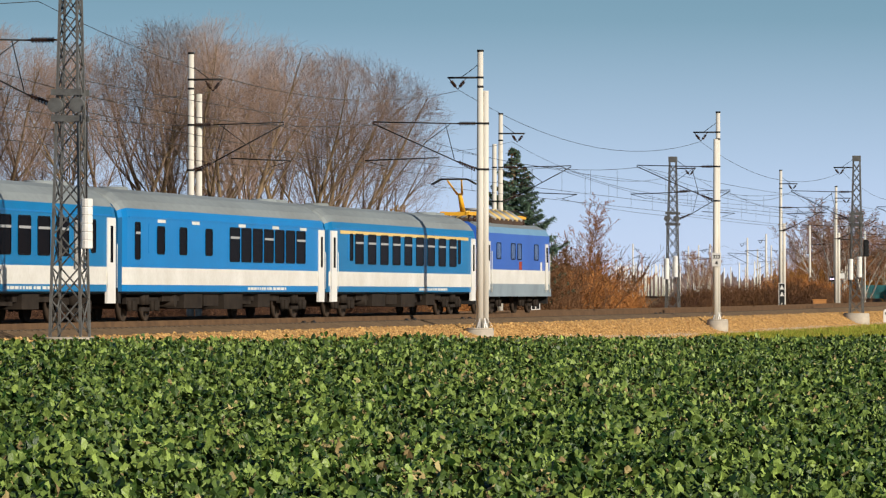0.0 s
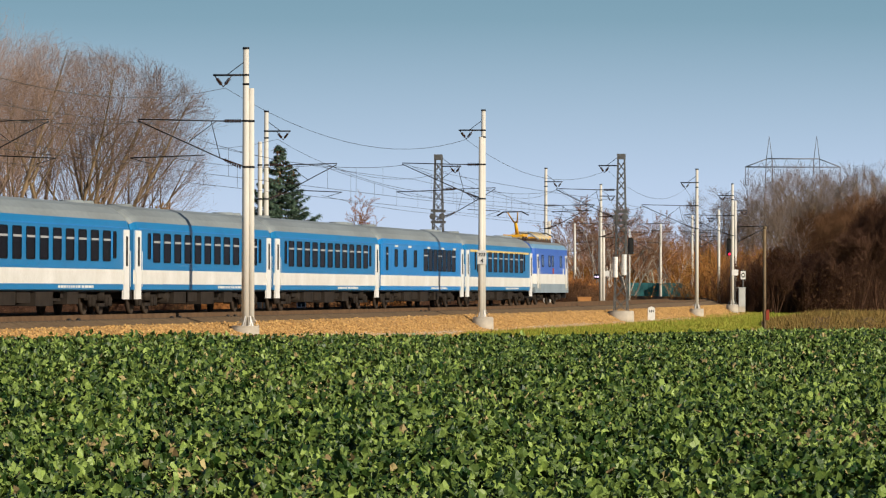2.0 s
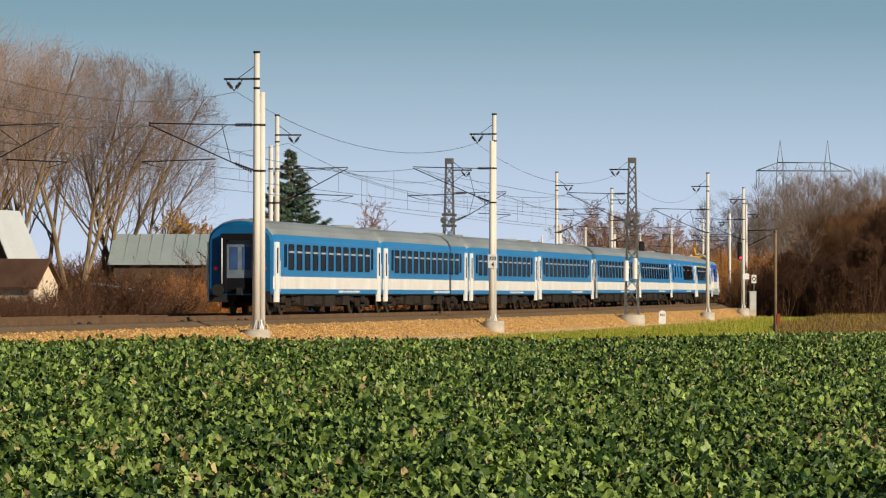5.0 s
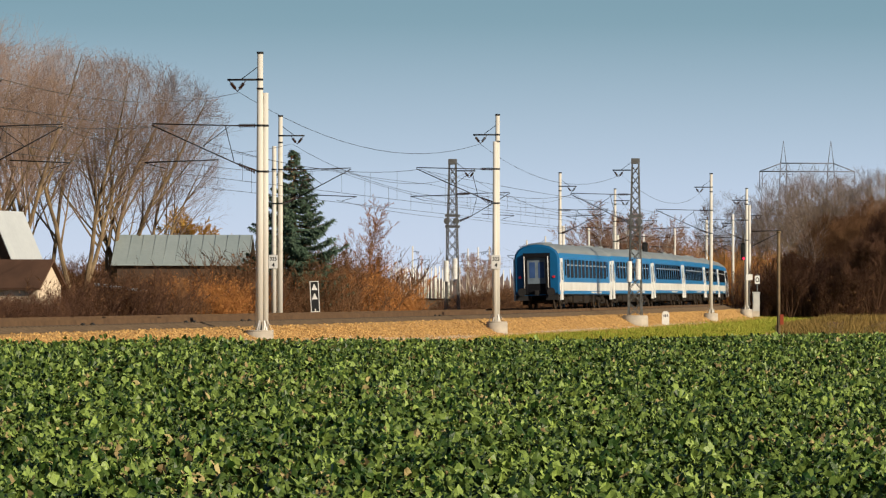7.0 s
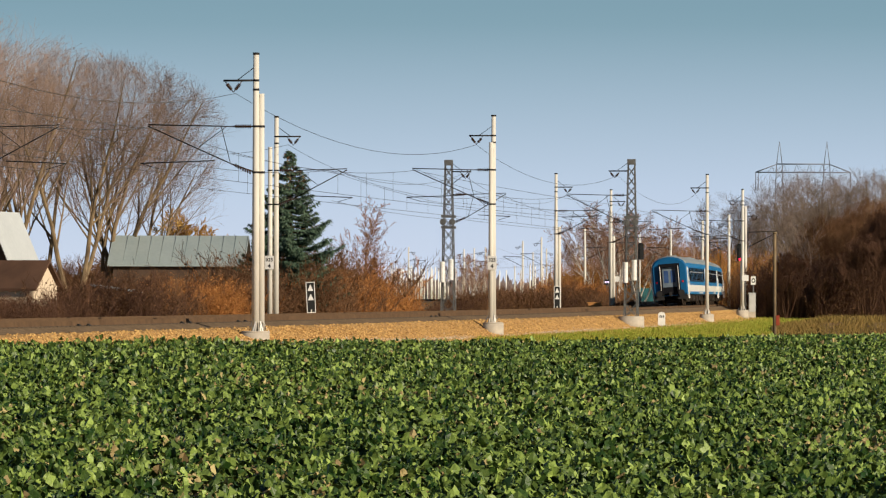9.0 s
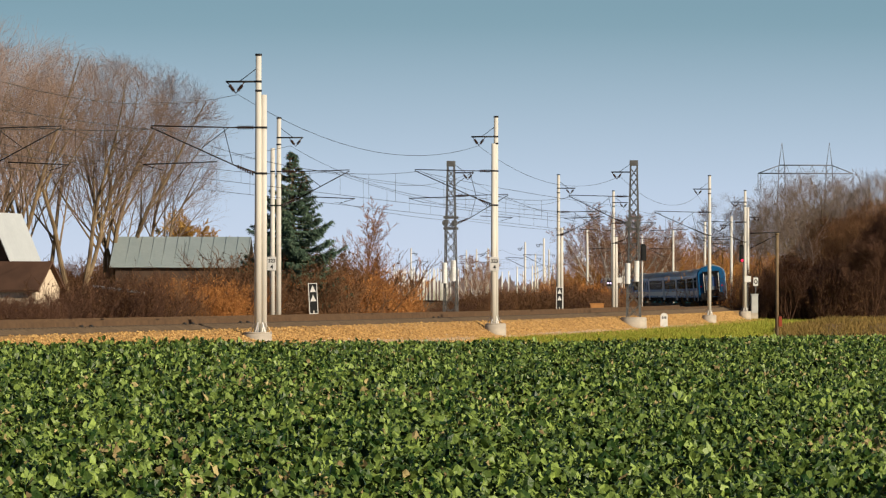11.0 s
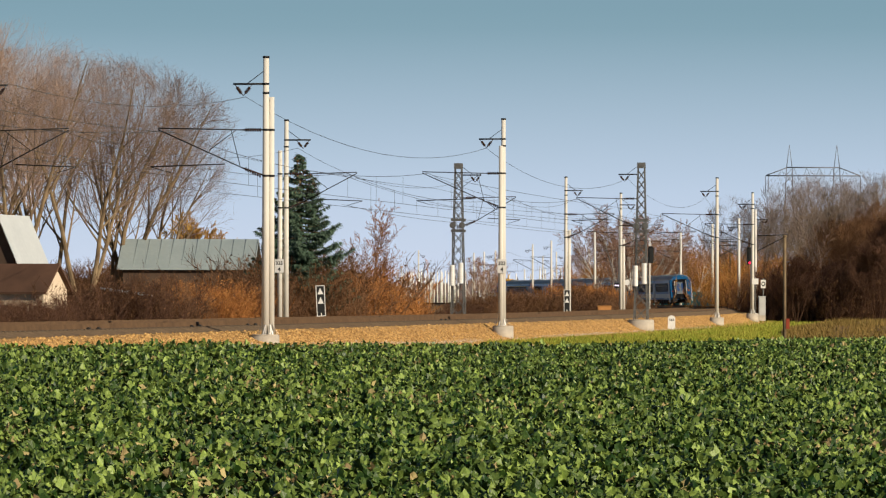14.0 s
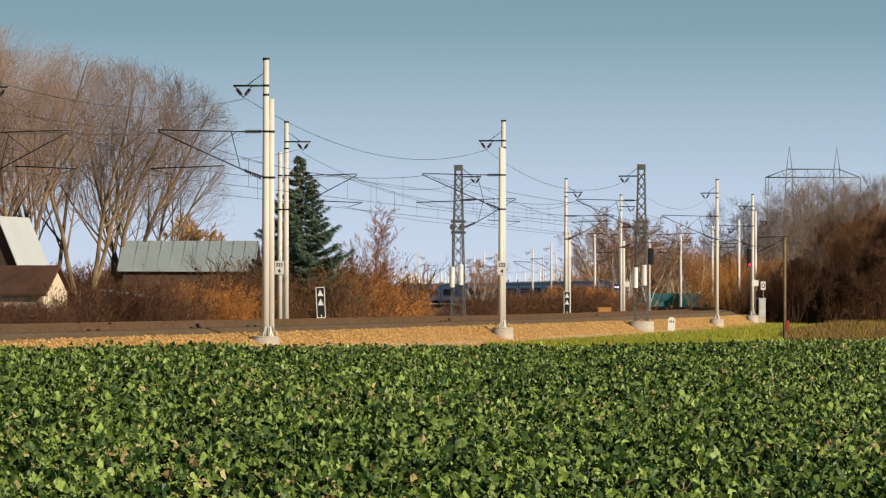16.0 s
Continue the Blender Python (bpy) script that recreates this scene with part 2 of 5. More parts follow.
def build_ground():
    bm = bmesh.new()
    rows = []
    for s in list(range(-140, 700, 10)) + list(range(700, 1301, 60)):
        e = edge_offset(s)
        row = []
        for o in [-1500, -400, -90, -40, -20, -13, -8.2]:
            x, y, _ = line(s, o)
            row.append((x, y, 0.25 if o > -20 else 0.1))
        for o in (-6.6, 2.7, 4.0, FOOT, e):
            x, y, _ = line(s, o)
            row.append((x, y, bank_level(s, o)))
        for o in (e + 2, e + 6, e + 10, e + 14, e + 18, e + 22, e + 26, e + 30, e + 35, e + 40, e + 48, e + 60, e + 90, e + 200, e + 600, e + 2000):
            x, y, _ = line(s, o)
            row.append((x, y, field_level(x, y)))
        rows.append(row)
    vs = [[bm.verts.new(p) for p in r] for r in rows]
    for r, (a, b) in enumerate(zip(vs, vs[1:])):
        for i in range(len(a) - 1):
            f = bm.faces.new((a[i], a[i + 1], b[i + 1], b[i]))
            verge = 1 if r < 24 else 3
            f.material_index = 1 if i in (8, 9) else (verge if i in (10, 11) else (2 if i < 8 else 0))
            f.smooth = True
    ob = part("ground", bm, [M["soil"], M["dry"], M["brown_ground"], M["grass"]])
    tagged(ob, "earth ground with a dry grassy railway embankment and verge", "ground", kind="structure")
    # land out to the horizon
    bm = bmesh.new()
    box(bm, -4000, 4000, -300, 4800, -3.0, -1.2)
    tagged(part("backdrop", bm, M["soil"]), "flat brown farmland reaching the horizon", "land", kind="structure")


M["brown_ground"] = mat("brown_ground", (0.22, 0.13, 0.07), (0.13, 0.10, 0.04), 0.3, 0.95, bump=0.6, fine=6)
build_ground()


def build_track(centre, s0, s1, name, label):
    """One track: ballast bed, two rails and sleepers."""
    tr = thing(name, label, "railway track", kind="structure")
    step = 8.0
    ss = np.arange(s0, s1 + 1, step)

    def z_at(s, o):
        return RAIL + cant(s) * (o - centre + 0.75)

    def strip(nm, prof, m):
        bm = bmesh.new()
        rings = []
        for s in ss:
            ring = []
            for o, z in prof:
                x, y, _ = line(s, o)
                ring.append((x, y, z_at(s, o) + z if z > -0.3 else 0.38))
            rings.append(ring)
        loft(bm, rings, closed=True)
        return part(nm, bm, m, tr)

    strip("ballast_bed", [(centre - 2.05, -0.36), (centre - 1.2, -0.178), (centre + 1.2, -0.178), (centre + 2.05, -0.36)], M["ballast"])
    for o in (-0.75, 0.75):
        strip("rail", [(centre + o - 0.07, -0.17), (centre + o - 0.035, 0.0), (centre + o + 0.035, 0.0), (centre + o + 0.07, -0.17)], M["rail"])
    return tr


build_track(0.0, -136, 1240, "near_track", "rusty steel rails on brown ballast, near track")
build_track(-4.1, -136, 1240, "far_track", "rusty steel rails on brown ballast, far track")


# ---- the train ----
HALF = 1.41
PROFILE = [(-1.20, 0.84), (-HALF, 0.90), (-HALF, 1.10), (-HALF, 1.62), (-HALF, 3.12), (-1.36, 3.38), (-1.20, 3.62), (-0.85, 3.86), (-0.42, 3.99), (0, 4.03)]
PROFILE = PROFILE + [(-x, z) for x, z in PROFILE[-2::-1]]


def shell(length, upper, low, band, roof, ends, rear=False):
    """A coach body with its painted bands: skirt, white band, window wall and roof, with domed ends."""
    bm = bmesh.new()
    n = len(PROFILE)
    strip = [low, low, band, upper, upper, roof, roof, roof, roof]
    strip = strip + strip[::-1] + [low]
    rings = []
    for y, k, drop in ((-length / 2, 0.90, 0.22), (-length / 2 + 0.12, 0.97, 0.10), (-length / 2 + 0.55, 1.0, 0.0), (length / 2 - 0.55, 1.0, 0.0), (length / 2 - 0.12, 0.97, 0.10), (length / 2, 0.90, 0.22)):
        rings.append([(x * (k if z < 9 else 1), y, z - drop * max(0, (z - 2.9) / 1.13)) for x, z in PROFILE])
    vs = loft(bm, rings, strip)
    for f in bm.faces:
        c = f.calc_center_median()
        if abs(c.y) > length / 2 - 0.1 and (c.z < 3.1 or (rear and c.y < 0)):
            f.material_index = ends
    for r in (vs[0], vs[-1][::-1]):
        bm.faces.new(r).material_index = ends
    return bm


WINDOW = {}


def window_meshes(w, h):
    """A rounded rubber frame, a dark pane and a hinged upper sash; seen from +x."""
    if (w, h) not in WINDOW:
        t, r = 0.04, 0.09
        outline = lambda k: [
            (sy * (w / 2 + k - r) + r * math.cos(a), sz * (h / 2 + k - r) + r * math.sin(a))
            for sy, sz, a0 in ((1, 1, 0), (-1, 1, 90), (-1, -1, 180), (1, -1, 270)) for a in (radians(a0), radians(a0 + 45), radians(a0 + 90))]
        bm = bmesh.new()
        inner, outer = outline(0), outline(t)
        loft(bm, [[(0.0, y, z) for y, z in outer], [(0.022, y, z) for y, z in outer], [(0.022, y, z) for y, z in inner], [(0.0, y, z) for y, z in inner]])
        frame_mesh = mesh_of("window", bm, M["bellows"])
        bm = bmesh.new()
        vs = loft(bm, [[(-0.02, y, z) for y, z in inner], [(0.010, y, z) for y, z in inner]])
        bm.faces.new(vs[1])
        pane_mesh = mesh_of("pane", bm, M["glass"])
        sash_mesh = None
        if h > 0.9 and w > 0.4:
            bm = bmesh.new()
            box(bm, 0.008, 0.03, -w / 2, w / 2, h / 2 - 0.33, h / 2 - 0.255)
            sash_mesh = mesh_of("sash", bm, M["sash"])
        WINDOW[(w, h)] = (frame_mesh, pane_mesh, sash_mesh)
    return WINDOW[(w, h)]


def add_window(parent, y, z, w, h, side, x=HALF, tint=None, hinged=True):
    frame_mesh, pane_mesh, sash_mesh = window_meshes(w, h)
    ob = new("window", frame_mesh)
    ob.parent = parent
    ob.matrix_basis = pose(side * x, y, z, 0, 0, 0 if side > 0 else 180)
    for nm, me in (("pane", pane_mesh), ("sash", sash_mesh)):
        if me and (hinged or nm != "sash"):
            piece = new(nm, me)
            piece.parent = ob
            if tint and nm == "pane":
                piece.material_slots[0].link = "OBJECT"
                piece.material_slots[0].material = tint
    return ob


def bogie(parent, y, wheelbase=2.5, r=0.46):
    bm = bmesh.new()
    for sx in (-1, 1):
        box(bm, sx * 1.0 - 0.06, sx * 1.0 + 0.06, y - wheelbase / 2 - 0.55, y + wheelbase / 2 + 0.55, 0.52, 0.72)
        for dy in (-wheelbase / 2, wheelbase / 2):
            box(bm, sx * 1.02 - 0.1, sx * 1.02 + 0.14, y + dy - 0.16, y + dy + 0.16, 0.33, 0.62)
            for k in (-0.34, 0.34):
                tube(bm, (sx * 1.08, y + dy + k, 0.30), (sx * 1.08, y + dy + k, 0.62), 0.085, n=7)
        tube(bm, (sx * 1.08, y - 0.2, 0.5), (sx * 1.08, y - 0.2, 0.86), 0.13, n=8)
        tube(bm, (sx * 1.08, y + 0.2, 0.5), (sx * 1.08, y + 0.2, 0.86), 0.13, n=8)
        box(bm, sx * 1.12 - 0.03, sx * 1.12 + 0.03, y - 0.5, y + 0.5, 0.30, 0.42)
    box(bm, -1.0, 1.0, y - 0.3, y + 0.3, 0.5, 0.85)
    b = part("bogie", bm, M["under"], parent, "dusty black bogie with coil springs")
    for dy in (-wheelbase / 2, wheelbase / 2):
        bm = bmesh.new()
        tube(bm, (-0.82, y + dy, r), (-0.68, y + dy, r), r, n=20)
        tube(bm, (0.68, y + dy, r), (0.82, y + dy, r), r, n=20)
        tube(bm, (-0.86, y + dy, r), (0.86, y + dy, r), 0.09, n=8)
        part("wheelset", bm, M["wheel"], b)


def coach_end(c, y, sgn, rear=False):
    """Gangway bellows, buffers and end door of a coach end."""
    bm = bmesh.new()
    for x0, x1, z0, z1 in ((-0.78, -0.56, 0.95, 3.35), (0.56, 0.78, 0.95, 3.35), (-0.56, 0.56, 3.13, 3.35)):
        box(bm, x0, x1, min(y, y + sgn * 0.28), max(y, y + sgn * 0.28), z0, z1)
    part("gangway_bellows", bm, M["bellows"], c, "black rubber gangway bellows")
    bm = bmesh.new()
    box(bm, -0.82, 0.82, min(y - sgn * 0.02, y + sgn * 0.012), max(y - sgn * 0.02, y + sgn * 0.012), 0.9, 3.4)
    part("end_panel", bm, M["bellows"], c, "black panel round the gangway")
    bm = bmesh.new()
    box(bm, -0.56, 0.56, min(y - sgn * 0.02, y + sgn * 0.03), max(y - sgn * 0.02, y + sgn * 0.03), 1.05, 3.12)
    part("end_door", bm, M["end_grey"], c, "grey double end door")
    for x in (-0.27, 0.27):
        bm = bmesh.new()
        box(bm, x - 0.17, x + 0.17, min(y, y + sgn * 0.045), max(y, y + sgn * 0.045), 1.9, 2.85)
        part("end_window", bm, M["blue_glass"], c, "pale glazed end door window")
    bm = bmesh.new()
    box(bm, -0.56, 0.56, min(y, y + sgn * 0.05), max(y, y + sgn * 0.05), 1.05, 1.55)
    part("foot_plate", bm, M["bellows"], c, "black raised foot plate")
    for sx in (-1, 1):
        bm = bmesh.new()
        tube(bm, (sx * 0.88, y - sgn * 0.1, 1.05), (sx * 0.88, y + sgn * 0.30, 1.05), 0.11, n=10)
        tube(bm, (sx * 0.88, y + sgn * 0.28, 1.05), (sx * 0.88, y + sgn * 0.34, 1.05), 0.25, n=14)
        part("buffer", bm, M["dark"], c)
        bm = bmesh.new()
        box(bm, sx * 0.9 - 0.38, sx * 0.9 + 0.38, min(y - sgn * 0.3, y), max(y - sgn * 0.3, y), 0.55, 1.0)
        part("step", bm, M["dark"], c)
        bm = bmesh.new()
        tube(bm, (sx * 0.72, y + sgn * 0.29, 1.3), (sx * 0.72, y + sgn * 0.29, 3.2), 0.03, n=5)
        part("handrail", bm, M["coach_door"], c)
    bm = bmesh.new()
    box(bm, -0.1, 0.1, min(y, y + sgn * 0.3), max(y, y + sgn * 0.3), 0.85, 1.15)
    part("coupling", bm, M["dark"], c)
    for sx in (-1, 1):
        bm = bmesh.new()
        tube(bm, (sx * 1.03, y - sgn * 0.02, 1.95), (sx * 1.03, y + sgn * 0.06, 1.95), 0.085, n=10)
        part("tail_lamp", bm, M["tail"] if rear else M["glass"], c, "red tail lamp" if rear else "unlit tail lamp")


def build_coach(style, rear=False):
    labels = {"second": "blue and white second-class coach with a grey roof", "first": "blue and white first-class coach with a yellow stripe",
              "diner": "bright blue and white dining coach with uneven windows"}
    c = thing("passenger_coach", labels[style] + (", last one" if rear else ""), "train coach", "coaches of the train")
    ln = 25.9
    up = M["coach_pale"] if style == "diner" else M["coach_blue"]
    part("body", shell(ln, 0, 0, 1, 2, 3, rear), [up, M["coach_white"], M["roof"], M["end_blue"]], c)
    # paler line under the gutter and lettering bars on the lower band
    for side in (-1, 1):
        bm = bmesh.new()
        box(bm, side * HALF - 0.012, side * HALF + 0.016, -ln / 2 + 0.7, ln / 2 - 0.7, 3.10, 3.15, 0)
        part("gutter", bm, M["coach_pale"], c)
        bm = bmesh.new()
        random.seed(7)
        y = 2.0
        while y < 7.2:
            w = random.uniform(0.15, 0.5)
            box(bm, side * HALF - 0.004, side * HALF + 0.008, side * y, side * (y + w), 0.955, 1.045)
            y += w + random.uniform(0.06, 0.2)
        tagged(part("lettering", bm, M["coach_white"], c, "small white lettering bars"), kind="stuff")
        if style == "first":
            bm = bmesh.new()
            box(bm, side * HALF - 0.01, side * HALF + 0.012, -ln / 2 + 1.7, ln / 2 - 1.7, 2.97, 3.09)
            part("stripe", bm, M["yellow"], c, "yellow first-class stripe")
        # doors at both ends: tall white folding doors reaching down to the step
        for e in (-1, 1):
            if style == "diner" and e < 0:
                continue
            y = e * (ln / 2 - 0.72)
            bm = bmesh.new()
            box(bm, side * HALF - 0.05, side * HALF + 0.03, y - 0.43, y + 0.43, 0.55, 3.06, 0)
            box(bm, side * HALF, side * HALF + 0.042, y - 0.13, y + 0.13, 1.75, 2.82, 1)
            part("door", bm, [M["coach_door"], M["glass"], M["sash"]], c, "tall white folding door")
            for dy in (-0.5, 0.5):
                bm = bmesh.new()
                tube(bm, (side * (HALF + 0.05), y + dy, 1.0), (side * (HALF + 0.05), y + dy, 2.3), 0.012, n=5)
                part("handrail", bm, M["coach_door"], c)
        if style == "diner":
            for yy in (-8.6, -4.6, 1.2, 5.7, 9.6):
                bm = bmesh.new()
                box(bm, side * HALF - 0.004, side * HALF + 0.010, yy - 0.45, yy + 0.45, 2.99, 3.09)
                part("sign_strip", bm, M["coach_white"], c, "small white sign above the windows")
        # windows
        if style == "diner":
            for yy in (-11.3,):
                add_window(c, yy, 2.42, 0.5, 1.05, side)
            for yy in (-8.7, -6.1, -3.0):
                add_window(c, yy, 2.46, 0.78, 0.78, side)
            for k in range(7):
                add_window(c, 0.25 + 1.5 * k, 2.42, 1.2, 1.04, side, hinged=k in (0, 3, 6))
        else:
            count, pitch = (9, 2.06) if style == "first" else (11, 1.83)
            for k in range(count):
                add_window(c, (k - (count - 1) / 2) * pitch, 2.45, 1.24 if style == "first" else 1.1, 1.02, side)
            for e in (-1, 1):
                add_window(c, e * ((count - 1) / 2 * pitch + 1.25), 2.5, 0.4, 0.9, side)
        # white notice strips beside the end windows
        for e in (-1, 1):
            bm = bmesh.new()
            box(bm, side * HALF - 0.004, side * HALF + 0.008, e * 9.95 - 0.12, e * 9.95 + 0.12, 2.05, 2.95)
            part("notice_strip", bm, M["coach_pale"], c, "pale notice strip")
    # roof vents
    for y in (-9.0, 9.6, 11.2):
        bm = bmesh.new()
        tube(bm, (0, y, 3.9), (0, y, 4.09), 0.5, 0.42, n=14)
        part("roof_vent", bm, M["roof"], c)
    # underframe boxes, tanks and brake gear
    bm = bmesh.new()
    box(bm, -1.2, 1.2, -ln / 2 + 0.4, ln / 2 - 0.4, 0.80, 0.92)
    box(bm, -1.10, 1.10, -7.4, 7.4, 0.60, 0.80)
    part("floor_frame", bm, M["under"], c, "dark underfloor frame")
    for y0, y1, z0, w in ((-5.4, -3.2, 0.38, 1.25), (-2.8, -1.0, 0.45, 1.2), (-0.6, 1.8, 0.34, 1.28), (2.4, 3.6, 0.5, 1.1), (4.0, 5.6, 0.4, 1.24)):
        bm = bmesh.new()
        box(bm, -w, w, y0, y1, z0, 0.82)
        part("equipment_box", bm, M["under"], c, "dark underfloor equipment box")
    bm = bmesh.new()
    tube(bm, (-1.2, -6.2, 0.62), (1.2, -6.2, 0.62), 0.2, n=10)
    tube(bm, (-1.0, -5.6, 0.7), (-1.0, 5.8, 0.7), 0.05, n=6)
    tube(bm, (1.0, -5.6, 0.7), (1.0, 5.8, 0.7), 0.05, n=6)
    part("brake_gear", bm, M["under"], c)
    for y in (-9.5, 9.5):
        bogie(c, y)
    coach_end(c, -ln / 2, -1, rear)
    coach_end(c, ln / 2, 1)
    return c


def build_loco():
    c = thing("electric_locomotive", "blue and white electric locomotive with raised yellow pantograph", "locomotive")
    ln, hw = 15.6, 1.46
    bm = bmesh.new()
    prof = [(-hw, 1.02), (-hw, 1.25), (-hw, 1.84), (-hw, 3.05), (-hw, 3.35), (-1.28, 3.62), (-0.9, 3.80), (0, 3.86)]
    prof = prof + [(-x, z) for x, z in prof[-2::-1]]
    strip = [2, 1, 0, 0, 3, 4, 4]
    strip = strip + strip[::-1] + [2]
    rings = []
    for y, k, lean in ((-ln / 2, 0.86, 0.5), (-ln / 2 + 0.35, 0.96, 0.12), (-ln / 2 + 0.7, 1, 0), (ln / 2 - 0.7, 1, 0), (ln / 2 - 0.35, 0.96, -0.12), (ln / 2, 0.86, -0.5)):
        rings.append([(x * k, y + lean * max(0, (z - 2.1) / 1.7), z) for x, z in prof])
    vs = loft(bm, rings, strip)
    for r in (vs[0], vs[-1][::-1]):
        bm.faces.new(r).material_index = 0
    part("body", bm, [M["loco_blue"], M["coach_white"], M["loco_grey"], M["loco_top"], M["roof"]], c)
    bm = bmesh.new()
    for s in (-1, 1):
        box(bm, s * 1.40 - 0.08, s * 1.40 + 0.05, -ln / 2 + 0.2, ln / 2 - 0.2, 0.72, 1.06)
    box(bm, -1.3, 1.3, -ln / 2 + 0.2, ln / 2 - 0.2, 0.8, 1.05)
    part("frame", bm, M["loco_grey"], c, "pale blue-grey frame")
    for side in (-1, 1):
        for e in (-1, 1):
            y = e * (ln / 2 - 1.35)
            bm = bmesh.new()
            box(bm, side * hw - 0.04, side * hw + 0.02, y - 0.33, y + 0.33, 1.0, 3.0, 0)
            box(bm, side * hw, side * hw + 0.03, y - 0.2, y + 0.2, 2.2, 2.85, 1)
            part("cab_door", bm, [M["coach_white"], M["glass"]], c, "white cab door")
            for dy in (-0.45, 0.45):
                bm = bmesh.new()
                tube(bm, (side * (hw + 0.06), y + dy, 0.9), (side * (hw + 0.06), y + dy, 2.6), 0.022, n=5)
                part("handrail", bm, M["coach_white"], c)
        for y in (-4.3, -1.2, 0.2, 4.0):
            add_window(c, y, 2.62, 0.85, 0.62, side, hw, M["blue_glass"])
        bm = bmesh.new()
        box(bm, side * hw - 0.004, side * hw + 0.01, 0.15, 0.75, 1.85, 2.2)
        part("emblem", bm, M["rust"], c, "red emblem patch")
        bm = bmesh.new()
        box(bm, side * hw - 0.004, side * hw + 0.01, 5.0, 5.35, 1.8, 2.2)
        part("emblem", bm, M["white"], c, "white emblem patch")
    for e in (-1, 1):
        y = e * ln / 2
        for x in (-0.62, 0.62):
            bm = bmesh.new()
            yy = y - e * 0.28
            loft(bm, [[(x - 0.5, yy - 0.04 + e * 0.06, 2.3), (x + 0.5, yy - 0.04 + e * 0.06, 2.3), (x + 0.5, yy + 0.04 + e * 0.06, 2.3), (x - 0.5, yy + 0.04 + e * 0.06, 2.3)],
                      [(x - 0.46, yy - 0.04 - e * 0.18, 3.1), (x + 0.46, yy - 0.04 - e * 0.18, 3.1), (x + 0.46, yy + 0.04 - e * 0.18, 3.1), (x - 0.46, yy + 0.04 - e * 0.18, 3.1)]])
            part("windscreen", bm, M["glass"], c)
        for sx in (-1, 1):
            bm = bmesh.new()
            tube(bm, (sx * 0.88, y - e * 0.1, 1.05), (sx * 0.88, y + e * 0.5, 1.05), 0.12, n=10)
            tube(bm, (sx * 0.88, y + e * 0.5, 1.05), (sx * 0.88, y + e * 0.56, 1.05), 0.26, n=14)
            part("buffer", bm, M["dark"], c)
        bm = bmesh.new()
        box(bm, -1.25, 1.25, min(y - e * 0.2, y + e * 0.05), max(y - e * 0.2, y + e * 0.05), 0.4, 0.95)
        part("rail_guard", bm, M["dark"], c)
        bogie(c, e * 4.15, 3.2, 0.6)
    # roof gear: resistor housing with slats, insulators, two pantographs
    bm = bmesh.new()
    box(bm, -0.95, 0.95, -3.2, 3.6, 3.78, 4.0)
    part("roof_hatch", bm, M["barn"], c, "brown roof hatch")
    for k in range(7):
        bm = bmesh.new()
        y = -2.6 + k * 0.95
        for a, b in (((1.0, y, 3.98), (0.35, y + 0.1, 4.38)), ((-1.0, y, 3.98), (-0.35, y + 0.1, 4.38))):
            tube(bm, a, b, 0.07, n=5)
        tube(bm, (-0.35, y + 0.1, 4.38), (0.35, y + 0.1, 4.38), 0.06, n=5)
        part("roof_resistor", bm, M["yellow"] if k % 2 else M["sash"], c, "slatted roof resistor")
    for y, up in ((-5.4, True), (5.2, False)):
        bm = bmesh.new()
        for x in (-0.55, 0.55):
            for dy in (-0.55, 0.55):
                tube(bm, (x, y + dy, 3.75), (x, y + dy, 4.1), 0.07, n=6)
        part("insulator", bm, M["insul"], c)
        bm = bmesh.new()
        for x in (-0.55, 0.55):
            box(bm, x - 0.06, x + 0.06, y - 0.9, y + 0.9, 4.08, 4.22)
        for dy in (-0.8, 0.8):
            box(bm, -0.6, 0.6, y + dy - 0.06, y + dy + 0.06, 4.08, 4.2)
        if up:
            tube(bm, (0, y + 0.85, 4.2), (0, y + 0.15, 4.95), 0.12, 0.09, n=8)
            tube(bm, (0.1, y + 0.15, 4.95), (0.3, y - 0.95, 5.50), 0.05, 0.035, n=6)
            tube(bm, (-0.1, y + 0.15, 4.95), (-0.3, y - 0.95, 5.50), 0.05, 0.035, n=6)
        else:
            tube(bm, (0, y - 0.8, 4.25), (0, y + 0.8, 4.32), 0.08, n=8)
        part("pantograph_arm", bm, M["panto"], c, "yellow pantograph arm")
        bm = bmesh.new()
        h = 5.55 if up else 4.4
        for dy in (-0.18, 0.18):
            tube(bm, (-0.55, y - 0.95 + dy, h), (0.55, y - 0.95 + dy, h), 0.035, n=5)
            for s in (-1, 1):
                tube(bm, (s * 0.55, y - 0.95 + dy, h), (s * 0.95, y - 0.95 + dy, h - 0.22), 0.03, n=5)
        part("pantograph_head", bm, M["dark"], c)
    return c


PITCH, SPEED, GAIN, LOCO = 26.4, 42.505, 0.098, 16.8
diner = build_coach("diner")
first = build_coach("first")
second = build_coach("second")
last = build_coach("second", rear=True)
TRAIN = [(build_loco(), 2 * PITCH + LOCO / 2, 8.3), (first, 1.5 * PITCH, 19.0), (diner, 0.5 * PITCH, 19.0), (second, -0.5 * PITCH, 19.0)]
for k in range(4):
    TRAIN.append((copy_thing(second, Matrix()), (-1.5 - k) * PITCH, 19.0))
TRAIN.append((last, -5.5 * PITCH, 19.0))


def vehicle_pose(s, base):
    xa, ya, _ = line(s - base / 2)
    xb, yb, _ = line(s + base / 2)
    th = math.atan2(xb - xa, yb - ya)
    lean = cant(s)
    return pose((xa + xb) / 2, (ya + yb) / 2, RAIL + 0.75 * lean, 0, -math.degrees(lean), -math.degrees(th))


